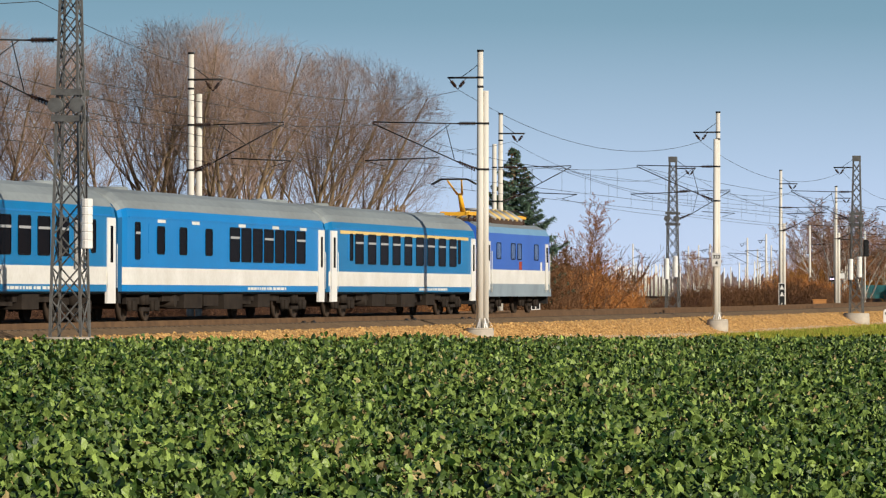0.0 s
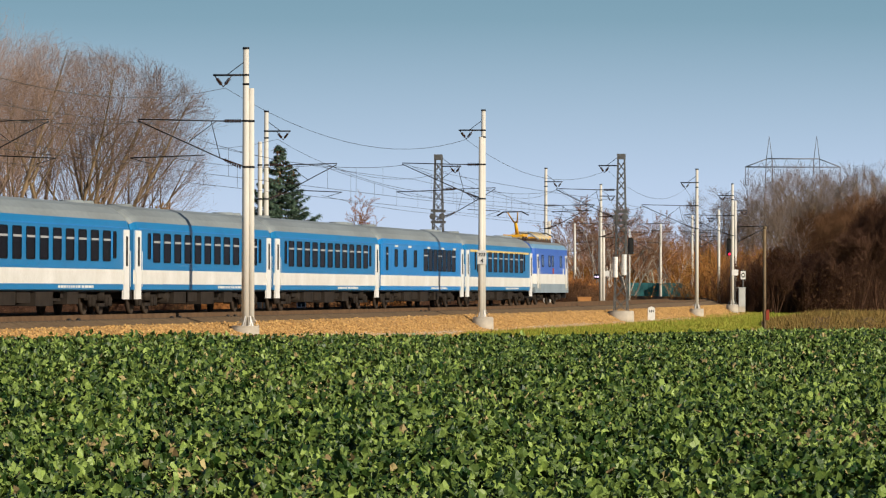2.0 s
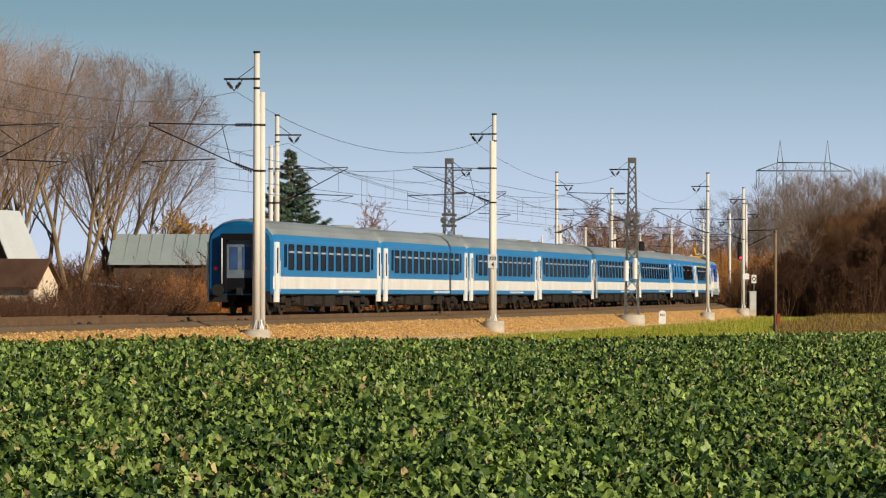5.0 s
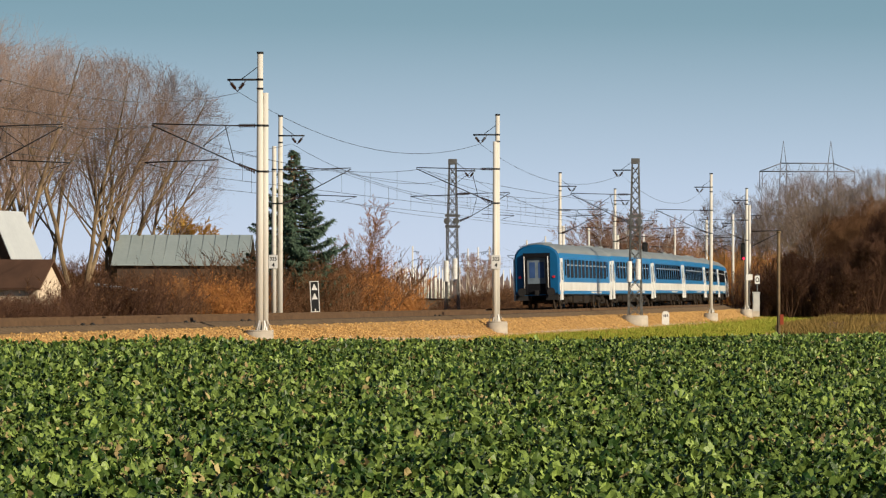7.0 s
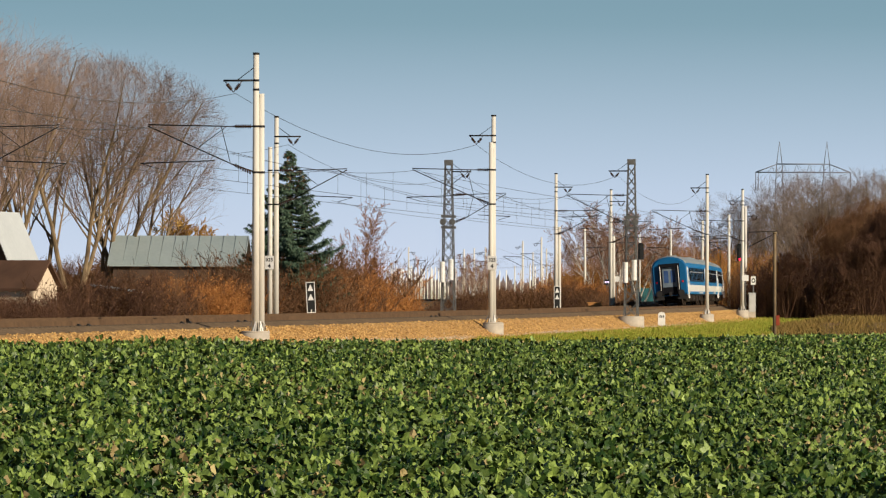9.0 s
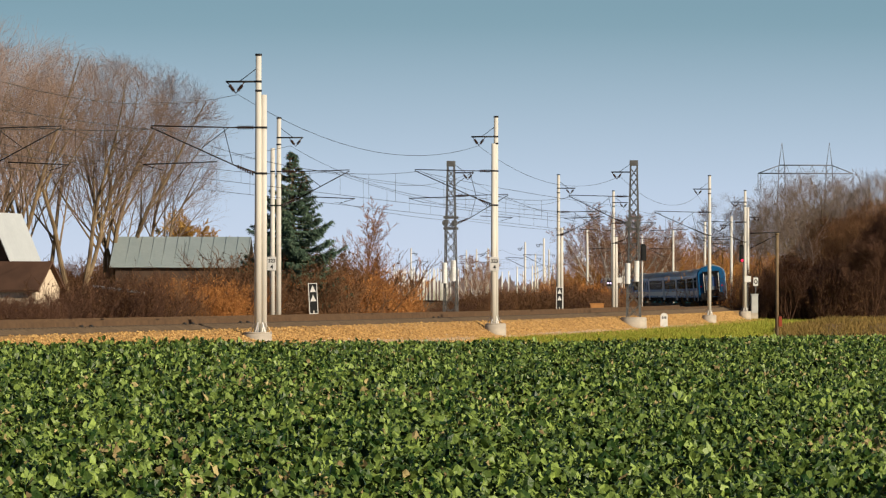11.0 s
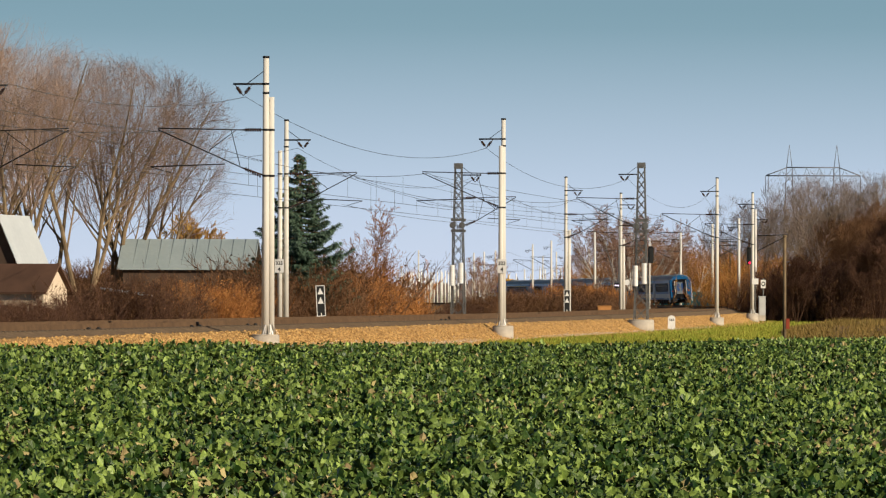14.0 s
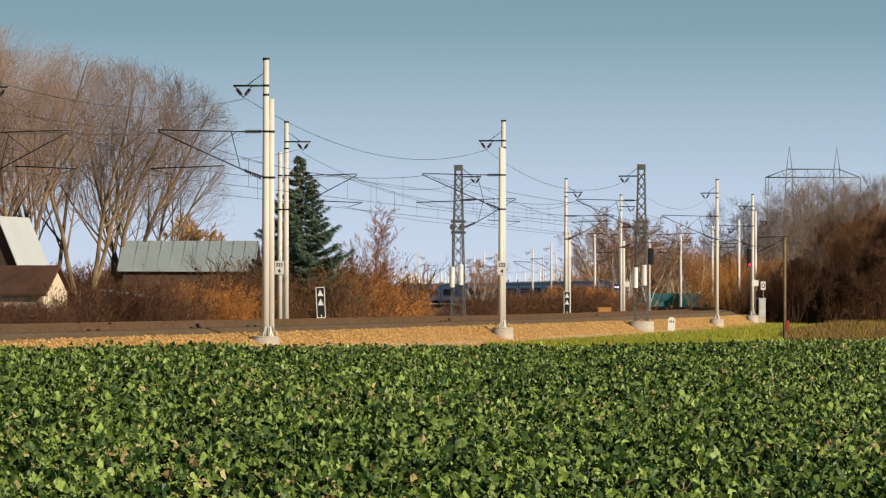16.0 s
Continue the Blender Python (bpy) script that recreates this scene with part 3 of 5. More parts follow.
def motions():
    times = [k * 0.5 for k in range(33)]
    for ob, s0, base in TRAIN:
        walk(ob, [(t, vehicle_pose(s0 + SPEED * t + GAIN * t * t, base)) for t in times])


# ---- overhead line masts ----
MAST = {}


def foundation(parent, r=0.55, top=0.31, bottom=-0.6):
    bm = bmesh.new()
    tube(bm, (0, 0, bottom), (0, 0, top - 0.06), r, r * 0.98, n=20)
    tube(bm, (0, 0, top - 0.06), (0, 0, top), r * 0.98, r * 0.9, n=20)
    part("foundation", bm, M["base"], parent, "round concrete foundation")


def v_insulator(parent, side, z, reach=0.85, x0=0.0):
    """Bracket with two brown insulators in a V, carrying the feeder wire."""
    bm = bmesh.new()
    tube(bm, (x0, 0, z), (x0 + side * (reach + 0.42), 0, z), 0.04, n=6)
    tube(bm, (x0, 0, z + 0.55), (x0 + side * 0.75, 0, z), 0.02, n=4)
    part("bracket", bm, M["dark"], parent)
    for dx in (reach - 0.32, reach + 0.38):
        bm = bmesh.new()
        a, b = Vector((x0 + side * dx, 0, z)), Vector((x0 + side * (reach + 0.03), 0, z - 0.45))
        tube(bm, a, b, 0.02, n=4)
        for k in range(5):
            p = a.lerp(b, 0.3 + 0.1 * k)
            tube(bm, p, p + (b - a).normalized() * 0.045, 0.075, 0.055, n=8)
        part("insulator", bm, M["insul"], parent)


def cantilever(parent, side, reach, z_top=8.1, z_low=6.35, x0=0.0):
    """Hinged arm: tie tube, diagonal strut and steady arm over the track."""
    bm = bmesh.new()
    end = x0 + side * (reach + 0.3)
    tube(bm, (x0 + side * 0.9, 0, z_top), (end, 0, z_top + 0.08), 0.024, n=6)
    tube(bm, (x0 + side * 0.9, 0, z_low + 0.3), (end, 0, z_top + 0.02), 0.025, n=6)
    tube(bm, (x0 + side * 1.35, 0, z_top), (x0 + side * 1.0, 0, z_low + 0.38), 0.018, n=4)
    tube(bm, (x0 + side * 1.15, 0, z_top), (x0 + side * 2.2, 0, z_low + 0.98), 0.018, n=4)
    tube(bm, (x0 + side * 1.6, 0, z_low + 0.45), (x0 + side * (reach + 0.6), 0, z_low + 0.35), 0.025, n=5)
    tube(bm, (x0 + side * (reach + 0.6), 0, z_low + 0.35), (x0 + side * (reach - 0.2), 0, z_low + 0.12), 0.018, n=4)
    part("cantilever_arm", bm, M["dark"], parent, "dark steel cantilever arm")
    for za, zb in ((z_top, z_top), (z_low, z_low + 0.3)):
        bm = bmesh.new()
        tube(bm, (x0, 0, za), (x0 + side * 0.9, 0, zb), 0.03, n=6)
        for k in range(7):
            p = Vector((x0 + side * 0.2, 0, za)).lerp(Vector((x0 + side * 0.85, 0, zb)), k / 7)
            tube(bm, p, p + Vector((side * 0.05, 0, 0)), 0.085, 0.06, n=8)
        part("insulator", bm, M["insul"], parent)


def concrete_mast(side, reach, height, second, dx2, base_z, plate, near):
    """Twin round concrete poles with bands, arms towards the track, and a concrete foot."""
    t = thing("catenary_mast", "pale concrete catenary mast with dark arms" + (" on a round foundation" if near else ""), "catenary mast", "catenary masts")
    bm = bmesh.new()
    tube(bm, (0, 0, base_z), (0, 0, height), 0.15, 0.11, n=14)
    part("pole", bm, M["concrete"], t)
    if second:
        bm = bmesh.new()
        dy2 = 0.12 if dx2 > 0 else -0.14
        tube(bm, (dx2, dy2, base_z), (dx2, dy2, second), 0.14, 0.11, n=14)
        part("pole", bm, M["concrete"], t)
    bm = bmesh.new()
    tube(bm, (0, 0, height - 0.02), (0, 0, height + 0.06), 0.13, n=12)
    part("cap", bm, M["dark"], t)
    for z in (height - 1.0, height - 1.35, 8.1, 6.35):
        r = 0.15 - 0.04 * z / height + 0.012
        bm = bmesh.new()
        tube(bm, (0, 0, z - 0.04), (0, 0, z + 0.04), r, n=14)
        part("clamp_band", bm, M["dark"], t)
        if second and z < second:
            bm = bmesh.new()
            tube(bm, (dx2, dy2, z - 0.04), (dx2, dy2, z + 0.04), r, n=14)
            part("clamp_band", bm, M["dark"], t)
    v_insulator(t, side, height - 1.0)
    cantilever(t, side, reach)
    if near:
        foundation(t)
        for k in range(7):
            bm = bmesh.new()
            a = k * 6.28318 / 7
            c, s = math.cos(a), math.sin(a)
            cx = dx2 / 2 if second else 0
            vs = [(cx + c * 0.2, s * 0.2, 0.25), (cx + c * 0.46, s * 0.46, 0.25), (cx + c * 0.2, s * 0.2, 0.68)]
            n = Vector((-s, c, 0)) * 0.025
            loft(bm, [[Vector(v) - n for v in vs], [Vector(v) + n for v in vs]])
            part("gusset", bm, M["white"], t, "white painted gusset")
    if plate:
        pl = plate
        bm = bmesh.new()
        zc = 3.35
        box(bm, pl - 0.23, pl + 0.23, -0.30, -0.27, zc - 0.35, zc + 0.35)
        pb = part("number_plate", bm, M["white"], t, "white location plate")
        for z, words in ((zc + 0.06, "323"), (zc - 0.27, "4")):
            cu = bpy.data.curves.new("plate_text", "FONT")
            cu.body, cu.size, cu.align_x, cu.extrude, cu.offset = words, 0.25 if len(words) > 1 else 0.30, "CENTER", 0.004, 0.006
            cu.materials.append(M["black"])
            tx = new("plate_text", cu)
            tx.parent = pb
            tx.matrix_basis = pose(pl, -0.305, z, 90, 0, 0)
    return t


def lattice_mast(side, reach, height, base_z, near, weights=((-0.30, 2.5, -0.62), (0.26, 2.65, -0.62)), foot=0.38):
    """Tapering four-legged steel lattice mast with tension weights and arms."""
    t = thing("lattice_mast", "grey steel lattice catenary mast with white tension weights", "catenary mast", "lattice masts")
    w0, w1 = 0.42, 0.20
    legs = [(-1, -1), (1, -1), (1, 1), (-1, 1)]
    wid = lambda z: w0 + (w1 - w0) * (z - base_z) / (height - base_z)
    for sx, sy in legs:
        bm = bmesh.new()
        tube(bm, (sx * w0, sy * w0, base_z), (sx * w1, sy * w1, height), 0.05, 0.04, n=4, smooth=False)
        part("leg", bm, M["steel"], t)
    z, k = base_z + 0.1, 0
    while z < height - 0.6:
        h = 1.55 * wid(z) + 0.25
        bm = bmesh.new()
        a, b = wid(z), wid(min(z + h, height))
        for (ax, ay), (bx, by) in zip(legs, legs[1:] + legs[:1]):
            tube(bm, (ax * a, ay * a, z), (bx * b, by * b, z + h), 0.024, n=4, smooth=False)
            tube(bm, (bx * a, by * a, z), (ax * b, ay * b, z + h), 0.024, n=4, smooth=False)
        part("lattice_bracing", bm, M["steel"], t)
        z += h
    bm = bmesh.new()
    box(bm, -w1 - 0.05, w1 + 0.05, -w1 - 0.05, w1 + 0.05, height - 0.35, height)
    part("cap_plate", bm, M["steel"], t)
    for z in (6.7, 6.0):
        for s in (-1, 1):
            bm = bmesh.new()
            box(bm, -0.42, 0.42, s * 0.36 - 0.05, s * 0.36 + 0.05, z - 0.08, z + 0.08)
            part("cross_bar", bm, M["steel"], t)
    for x in (-0.3, 0.3):
        bm = bmesh.new()
        tube(bm, (x, -0.45, 6.35), (x, -0.3, 6.35), 0.2, n=14)
        part("pulley", bm, M["steel"], t, "pulley of the tensioning gear")
    for x, z0, wy in weights:
        bm = bmesh.new()
        rings = []
        for k in range(6):
            for dz, r in ((0.0, 0.145), (0.02, 0.165), (0.20, 0.165), (0.22, 0.145)):
                rings.append([(x + r * math.cos(a), wy + r * math.sin(a), z0 + k * 0.22 + dz) for a in [0.5236 * i for i in range(12)]])
        vs = loft(bm, rings)
        bm.faces.new(vs[0]), bm.faces.new(vs[-1])
        part("tension_weight", bm, M["white"], t, "white stacked tension weights")
        bm = bmesh.new()
        tube(bm, (x, wy, z0 - 0.3), (x, wy, 6.4), 0.02, n=4)
        part("weight_rod", bm, M["dark"], t)
    v_insulator(t, side, height - 0.75, x0=side * w1)
    cantilever(t, side, reach - 0.3, x0=side * 0.28)
    if near:
        foundation(t, 0.85, foot)
    return t


near_a = concrete_mast(-1, 3.9, 10.85, 9.35, 0.19, 0.2, 0, True)
near_a.matrix_basis = beside(41.0, 3.9)
near_b = concrete_mast(-1, 3.9, 10.85, 9.5, -0.10, 0.2, -0.02, True)
near_b.matrix_basis = beside(101.8, 3.9)
m4 = concrete_mast(-1, 3.9, 10.85, 0, 0, 0.2, 0, True)
m4.matrix_basis = beside(216.4, 3.9)
copy_thing(m4, beside(271.5, 3.9, 0.15))
far_a = concrete_mast(1, 3.4, 10.85, 9.3, 0.30, 0.0, 0, False)
far_a.matrix_basis = beside(41.0, -7.5)
far_b = concrete_mast(1, 3.4, 10.85, 9.3, -0.3, 0.0, -0.3, False)
far_b.matrix_basis = beside(102.3, -7.5)
far_c = concrete_mast(1, 3.4, 10.9, 6.9, 0.25, 0.0, 0, False)
far_c.matrix_basis = beside(215.5, -7.5)
copy_thing(far_c, beside(269.1, -7.5))
lat = lattice_mast(-1, 3.9, 10.4, 0.2, True)
lat.matrix_basis = beside(161.4, 3.9)
lat0 = lattice_mast(-1, 3.9, 10.6, 0.2, True, ((0.62, 2.55, -0.55), (0.12, 2.0, 0.5)), 0.21)
lat0.matrix_basis = beside(-13.5, 3.9, 0.25)
lat2 = lattice_mast(1, 3.4, 10.3, 0.1, False)
lat2.matrix_basis = beside(158.7, -7.5)


# ---- wires ----
def wire(name, pts, r, label, parent=None):
    cu = bpy.data.curves.new(name, "CURVE")
    cu.dimensions, cu.bevel_depth, cu.bevel_resolution = "3D", r, 0
    for line_pts in pts:
        sp = cu.splines.new("POLY")
        sp.points.add(len(line_pts) - 1)
        for q, c in zip(sp.points, line_pts):
            q.co = (*c, 1)
    cu.materials.append(M["wire"])
    ob = new(name, cu)
    ob.parent = parent
    return tagged(ob, label, "" if parent else "overhead wire", "" if parent else "overhead wires")


def span_wire(stations, o, z0, sag, n=14):
    pts = []
    for a, b in zip(stations, stations[1:]):
        for k in range(n):
            u = k / n
            x, y, _ = line(a + (b - a) * u, o)
            pts.append((x, y, z0 - 4 * sag * u * (1 - u)))
    return [pts]


NEAR_ST = [-72, -13.5, 41.5, 101.8, 161.4, 216.4, 271.5, 350, 410, 470, 530, 590, 650, 710]
FAR_ST = [-78, -18, 41, 100.8, 158.7, 215.5, 269.1, 330, 390, 450, 510, 570, 630, 690]
for st, o, of in ((NEAR_ST, 0.0, 3.0), (FAR_ST, -4.1, -6.6)):
    w = thing("catenary", "dark catenary wires hung over the track", "overhead wire", "overhead wires")
    wire("messenger_wire", span_wire(st, o, 8.1, 0.75), 0.011, "", w)
    wire("contact_wire", span_wire(st, o, 6.38, 0.0), 0.010, "", w)
    drops = []
    for a, b in zip(st, st[1:]):
        for k in range(1, 8):
            u = k / 8
            x, y, _ = line(a + (b - a) * u, o)
            drops.append([(x, y, 6.38), (x, y, 8.1 - 3.0 * u * (1 - u))])
    wire("dropper", drops, 0.006, "", w)
    wire("feeder_wire", span_wire(st, of, 9.38, 1.25), 0.010, "thin feeder wire slung between masts")


def stay(name, a, b, sag=0.15):
    (xa, ya, _), (xb, yb, _) = line(a[0], a[1]), line(b[0], b[1])
    pts = [(xa + (xb - xa) * u, ya + (yb - ya) * u, a[2] + (b[2] - a[2]) * u - 4 * sag * u * (1 - u)) for u in [k / 12 for k in range(13)]]
    wire(name, [pts], 0.010, "tensioned wire running to a lattice mast")


for a, b in (((101.8, 0.2, 8.0), (161.4, 3.6, 7.4)), ((101.8, 0.2, 6.5), (161.4, 3.6, 6.5)), ((100.8, -4.3, 8.0), (158.7, -7.2, 7.4)), ((100.8, -4.3, 6.5), (158.7, -7.2, 6.5)),
             ((161.4, 3.6, 7.4), (216.4, 0.2, 8.0)), ((158.7, -7.2, 6.6), (215.5, -3.9, 6.5)), ((41.5, 0.3, 8.0), (-13.5, 3.6, 7.4)), ((41.5, 0.3, 6.5), (-13.5, 3.6, 6.6)),
             ((158.7, -7.2, 7.6), (215.5, -3.9, 8.1)), ((100.8, -9.5, 8.9), (158.7, -9.0, 8.7)), ((158.7, -9.0, 8.7), (269.0, -9.4, 8.6))):
    stay("tension_wire", a, b)


# ---- the crop field ----
def ripple(x, y, k):
    """A smooth wandering value between about -1 and 1."""
    return (np.sin(x * 1.7 * k + 1.3 * np.sin(y * 0.9 * k)) + np.sin(y * 1.3 * k + 1.7 * np.sin(x * 1.1 * k + 2.0)) + np.sin((x + y) * 0.8 * k + 1.0)) / 3


def leaf_field():
    """Broad crop leaves on short stalks; fewer and coarser far off."""
    rng = np.random.default_rng(5)
    sets = {"leaf": ([], [], [0]), "leaf_old": ([], [], [0])}

    def scatter(y0, y1, density, size, fine, beside_view=False, x0=0.0, x1=0.0):
        n = int(0.1285 * (y1 * y1 - y0 * y0) * density)
        y = np.sqrt(rng.uniform(y0 * y0, y1 * y1, n))
        x = y * rng.uniform(-0.152, 0.108, n)
        if beside_view:
            n = int((x1 - x0) * (y1 - y0) * density)
            x, y = rng.uniform(x0, x1, n), rng.uniform(y0, y1, n)
            out = (x / np.maximum(y, 0.1) < -0.155) | (x / np.maximum(y, 0.1) > 0.111) | (y < 37)
            x, y = x[out], y[out]
            n = len(x)
        edge = np.interp(x / np.maximum(y, 0.1), [e[0] for e in FIELD_EDGE], [e[1] for e in FIELD_EDGE]) + rng.normal(0, 1.2, n)
        clump, patch = ripple(x, y * 0.5, 2.3), ripple(x, y * 0.4, 0.35)
        keep = (y < edge) & (clump > -0.5)
        x, y, clump, patch = x[keep], y[keep], clump[keep], patch[keep]
        n = len(x)
        g = np.array([field_level(a, b) for a, b in zip(x, y)])
        az, tilt = rng.uniform(0, 6.283, n), rng.normal(0.6, 0.65, n)
        s = size * rng.uniform(0.5, 1.5, n)
        aged = rng.random(n) < 0.035 + 0.30 * np.maximum(0, -patch - 0.3)
        h = 0.19 + 0.13 * clump + 0.04 * patch + rng.uniform(-0.13, 0.10, n) - 0.03 * aged
        d = np.stack([np.cos(az) * np.cos(tilt), np.sin(az) * np.cos(tilt), np.sin(tilt)], 1)
        w = np.stack([-np.sin(az), np.cos(az), rng.normal(0, 0.3, n)], 1)
        nr = np.cross(d, w)
        o = np.stack([x, y, g + h - 0.4 * s * np.sin(tilt)], 1)
        curl = rng.uniform(-0.35, 0.55, n)
        S = s[:, None]

        def pt(a, b, c):
            return o + d * (np.asarray(a).reshape(-1, 1) * S) + w * (b * S) + nr * (np.asarray(c).reshape(-1, 1) * S)

        if fine:
            pts = [pt(0, 0, 0), pt(0.18, 0.34, -0.12), pt(0.42, 0.36, -0.04), pt(0.58, 0.46, -0.14), pt(0.88, 0.26, -0.05), pt(1.08 - 0.2 * curl, 0.02, curl * 0.6),
                   pt(0.86, -0.28, -0.06), pt(0.60, -0.42, -0.13), pt(0.40, -0.37, -0.03), pt(0.16, -0.33, -0.12), pt(0.5, 0, 0.05)]
            fs = [(i, (i + 1) % 10, 10) for i in range(10)]
        else:
            pts = [pt(0, 0, 0), pt(0.3, 0.40, -0.1), pt(0.75, 0.34, -0.1), pt(1.0, 0, curl * 0.6), pt(0.75, -0.34, -0.1), pt(0.3, -0.40, -0.1)]
            fs = [(0, 1, 2, 3), (0, 3, 4, 5)]
        P = np.stack(pts, 1)
        P = P + rng.normal(0, 0.07, P.shape) * s[:, None, None]
        for nm, sel in (("leaf", ~aged), ("leaf_old", aged)):
            V, F, c = sets[nm]
            Q = P[sel].reshape(-1, 3)
            base = c[0] + np.arange(int(sel.sum())) * P.shape[1]
            V.append(Q)
            for f in fs:
                F.extend(map(tuple, (base[:, None] + np.array(f)[None, :]).tolist()))
            c[0] += len(Q)

    scatter(37, 62, 105, 0.108, True)
    scatter(62, 90, 66, 0.115, True)
    scatter(90, 135, 36, 0.13, False)
    scatter(135, 190, 22, 0.15, False)
    scatter(190, 285, 10, 0.2, False)
    scatter(-8, 37, 10, 0.16, False, True, -14, 14)
    scatter(37, 100, 3, 0.2, False, True, -38, 38)
    for m, nm, lb in (("leaf", "crop_leaves", "dense green broad-leaved crop covering the field"), ("leaf_old", "withered_leaves", "withered ochre leaves scattered among the crop")):
        V, F, _ = sets[m]
        tagged(raw(nm, np.concatenate(V).tolist(), F, M[m]), lb, "crop", kind="stuff")


# the field's far edge, as bearing and distance
FIELD_EDGE = [(-0.16, 106), (-0.145, 112), (-0.096, 131), (-0.04, 163), (0.012, 205), (0.058, 240), (0.075, 262), (0.12, 280)]


leaf_field()


def blades(name, label, n, place, hmin, hmax, m, wid=0.012, seed=3):
    """Grass blades: slim leaning triangles where place() puts them."""
    rng = np.random.default_rng(seed)
    V, F = [], []
    for i in range(n):
        x, y, z = place(rng)
        a, h = rng.uniform(0, 6.283), rng.uniform(hmin, hmax)
        lx, ly = rng.normal(0, 0.35 * h), rng.normal(0, 0.35 * h)
        dx, dy = math.cos(a) * wid, math.sin(a) * wid
        V += [(x - dx, y - dy, z), (x + dx, y + dy, z), (x + lx, y + ly, z + h)]
        F.append((3 * i, 3 * i + 1, 3 * i + 2))
    return tagged(raw(name, V, F, m), label, "grass", kind="stuff")


def verge(rng):
    s = rng.uniform(-40, 330) if rng.random() < 0.15 else rng.uniform(88, 330)
    e = edge_offset(s)
    u = rng.random()
    low = float(np.interp(s, [-40, 150, 200, 330], [5.0, 4.9, 4.2, 3.4]))
    o = low + (e + 1.5 - low) * u ** 0.8
    x, y, _ = line(s, o)
    return x, y, bank_level(s, o) - 0.03


blades("verge_grass", "yellow-green rough grass along the field edge", 70000, verge, 0.08, 0.26, M["grass"], 0.03)


def slope(rng):
    s = rng.uniform(-60, 330)
    o = 2.9 + 2.4 * math.sqrt(rng.random())
    x, y, _ = line(s, o)
    return x, y, bank_level(s, o) - 0.02


blades("dry_grass", "short straw-coloured grass on the embankment", 16000, slope, 0.03, 0.13, M["dry"], 0.02, 9)


def gravel(name, label, n, m, spread, small, large, seed):
    """Angular stones strewn over the embankment's side, each a squashed double pyramid."""
    rng = np.random.default_rng(seed)
    V, F = [], []
    for i in range(n):
        s, o = spread(rng)
        x, y, _ = line(s, o)
        z = bank_level(s, o)
        r, a = rng.uniform(small, large), rng.uniform(0, 6.283)
        b = len(V)
        for k in range(4):
            q = r * rng.uniform(0.7, 1.25)
            V.append((x + q * math.cos(a + 1.571 * k), y + q * math.sin(a + 1.571 * k), z + rng.uniform(-0.2, 0.35) * r))
        V.append((x + rng.normal(0, 0.2) * r, y + rng.normal(0, 0.2) * r, z + r * rng.uniform(0.5, 1.0)))
        V.append((x, y, z - 0.6 * r))
        F += [(b + k, b + (k + 1) % 4, b + 4) for k in range(4)] + [(b + (k + 1) % 4, b + k, b + 5) for k in range(4)]
    tagged(raw(name, V, F, m), label, "gravel", kind="stuff")


def on_slope(rng):
    s = -25 + 300 * rng.random() ** 1.15
    return s, 2.6 + 2.3 * rng.random() + 0.35 * abs(rng.normal()) * (s < 190)


def at_foot(rng):
    while True:
        s = rng.uniform(30, 205)
        if math.sin(s * 0.11) + 0.6 * math.sin(s * 0.37 + 1) > rng.normal(-0.3, 0.5):
            return s, 4.45 + 0.2 * rng.normal()


gravel("slope_gravel", "ochre ballast stones covering the embankment's side", 52000, M["gravel"], on_slope, 0.03, 0.075, 41)
gravel("foot_gravel", "pale washed-out stones along the embankment's foot", 9000, M["pale_gravel"], at_foot, 0.025, 0.07, 42)


# ---- trees and bushes ----
def grow(seed, height, fan=0.45, stems=3, counts=(7, 6, 5, 4), trunk_r=0.3, up=0.10, angle=(0.35, 0.8), bare=(0.22, 0.2, 0.1, 0.0), reach=((0.36, 0.6),), stem_len=1.0):
    """Branches as (start, end, r0, r1, level): stems in a fan, each forking again and again."""
    rng = random.Random(seed)
    out = []
    last = len(counts)

    def limb(p, d, length, r, level):
        segs = (6, 5, 3, 2, 1)[min(level, 4)]
        pts, rad = [p], [r]
        for k in range(segs):
            d = (d + Vector((rng.gauss(0, 0.11), rng.gauss(0, 0.11), rng.gauss(0, 0.06) + up))).normalized()
            pts.append(pts[-1] + d * (length / segs))
            rad.append(r * (1 - 0.8 * (k + 1) / segs))
            out.append((pts[-2], pts[-1], rad[-2], rad[-1], level))
        if level == last:
            return
        lo = bare[min(level, len(bare) - 1)]
        for c in range(counts[level]):
            u = lo + (1 - lo) * (c + rng.random()) / counts[level]
            f = min(u * segs, segs - 0.001)
            k = int(f)
            q = pts[k].lerp(pts[k + 1], f - k)
            ax = (pts[k + 1] - pts[k]).normalized()
            side = ax.orthogonal().normalized()
            side.rotate(Matrix.Rotation(rng.uniform(0, 6.283), 3, ax))
            a = rng.uniform(*angle)
            limb(q, (ax * math.cos(a) + side * math.sin(a)).normalized(), length * rng.uniform(*reach[min(level, len(reach) - 1)]) * (1.15 - 0.5 * u),
                 max((rad[k] + (rad[k + 1] - rad[k]) * (f - k)) * 0.52, 0.006), level + 1)

    for s in range(stems):
        a = 6.283 * (s + rng.random() * 0.7) / stems
        lean = fan * rng.uniform(0.35, 1.0) if stems > 1 else 0.04
        limb(Vector((0.25 * math.cos(a), 0.25 * math.sin(a), -0.2)) * (stems > 1), Vector((math.sin(lean) * math.cos(a), math.sin(lean) * math.sin(a), math.cos(lean))),
             height * stem_len * rng.uniform(0.85, 1.0), trunk_r * rng.uniform(0.65, 1), 0)
    return out


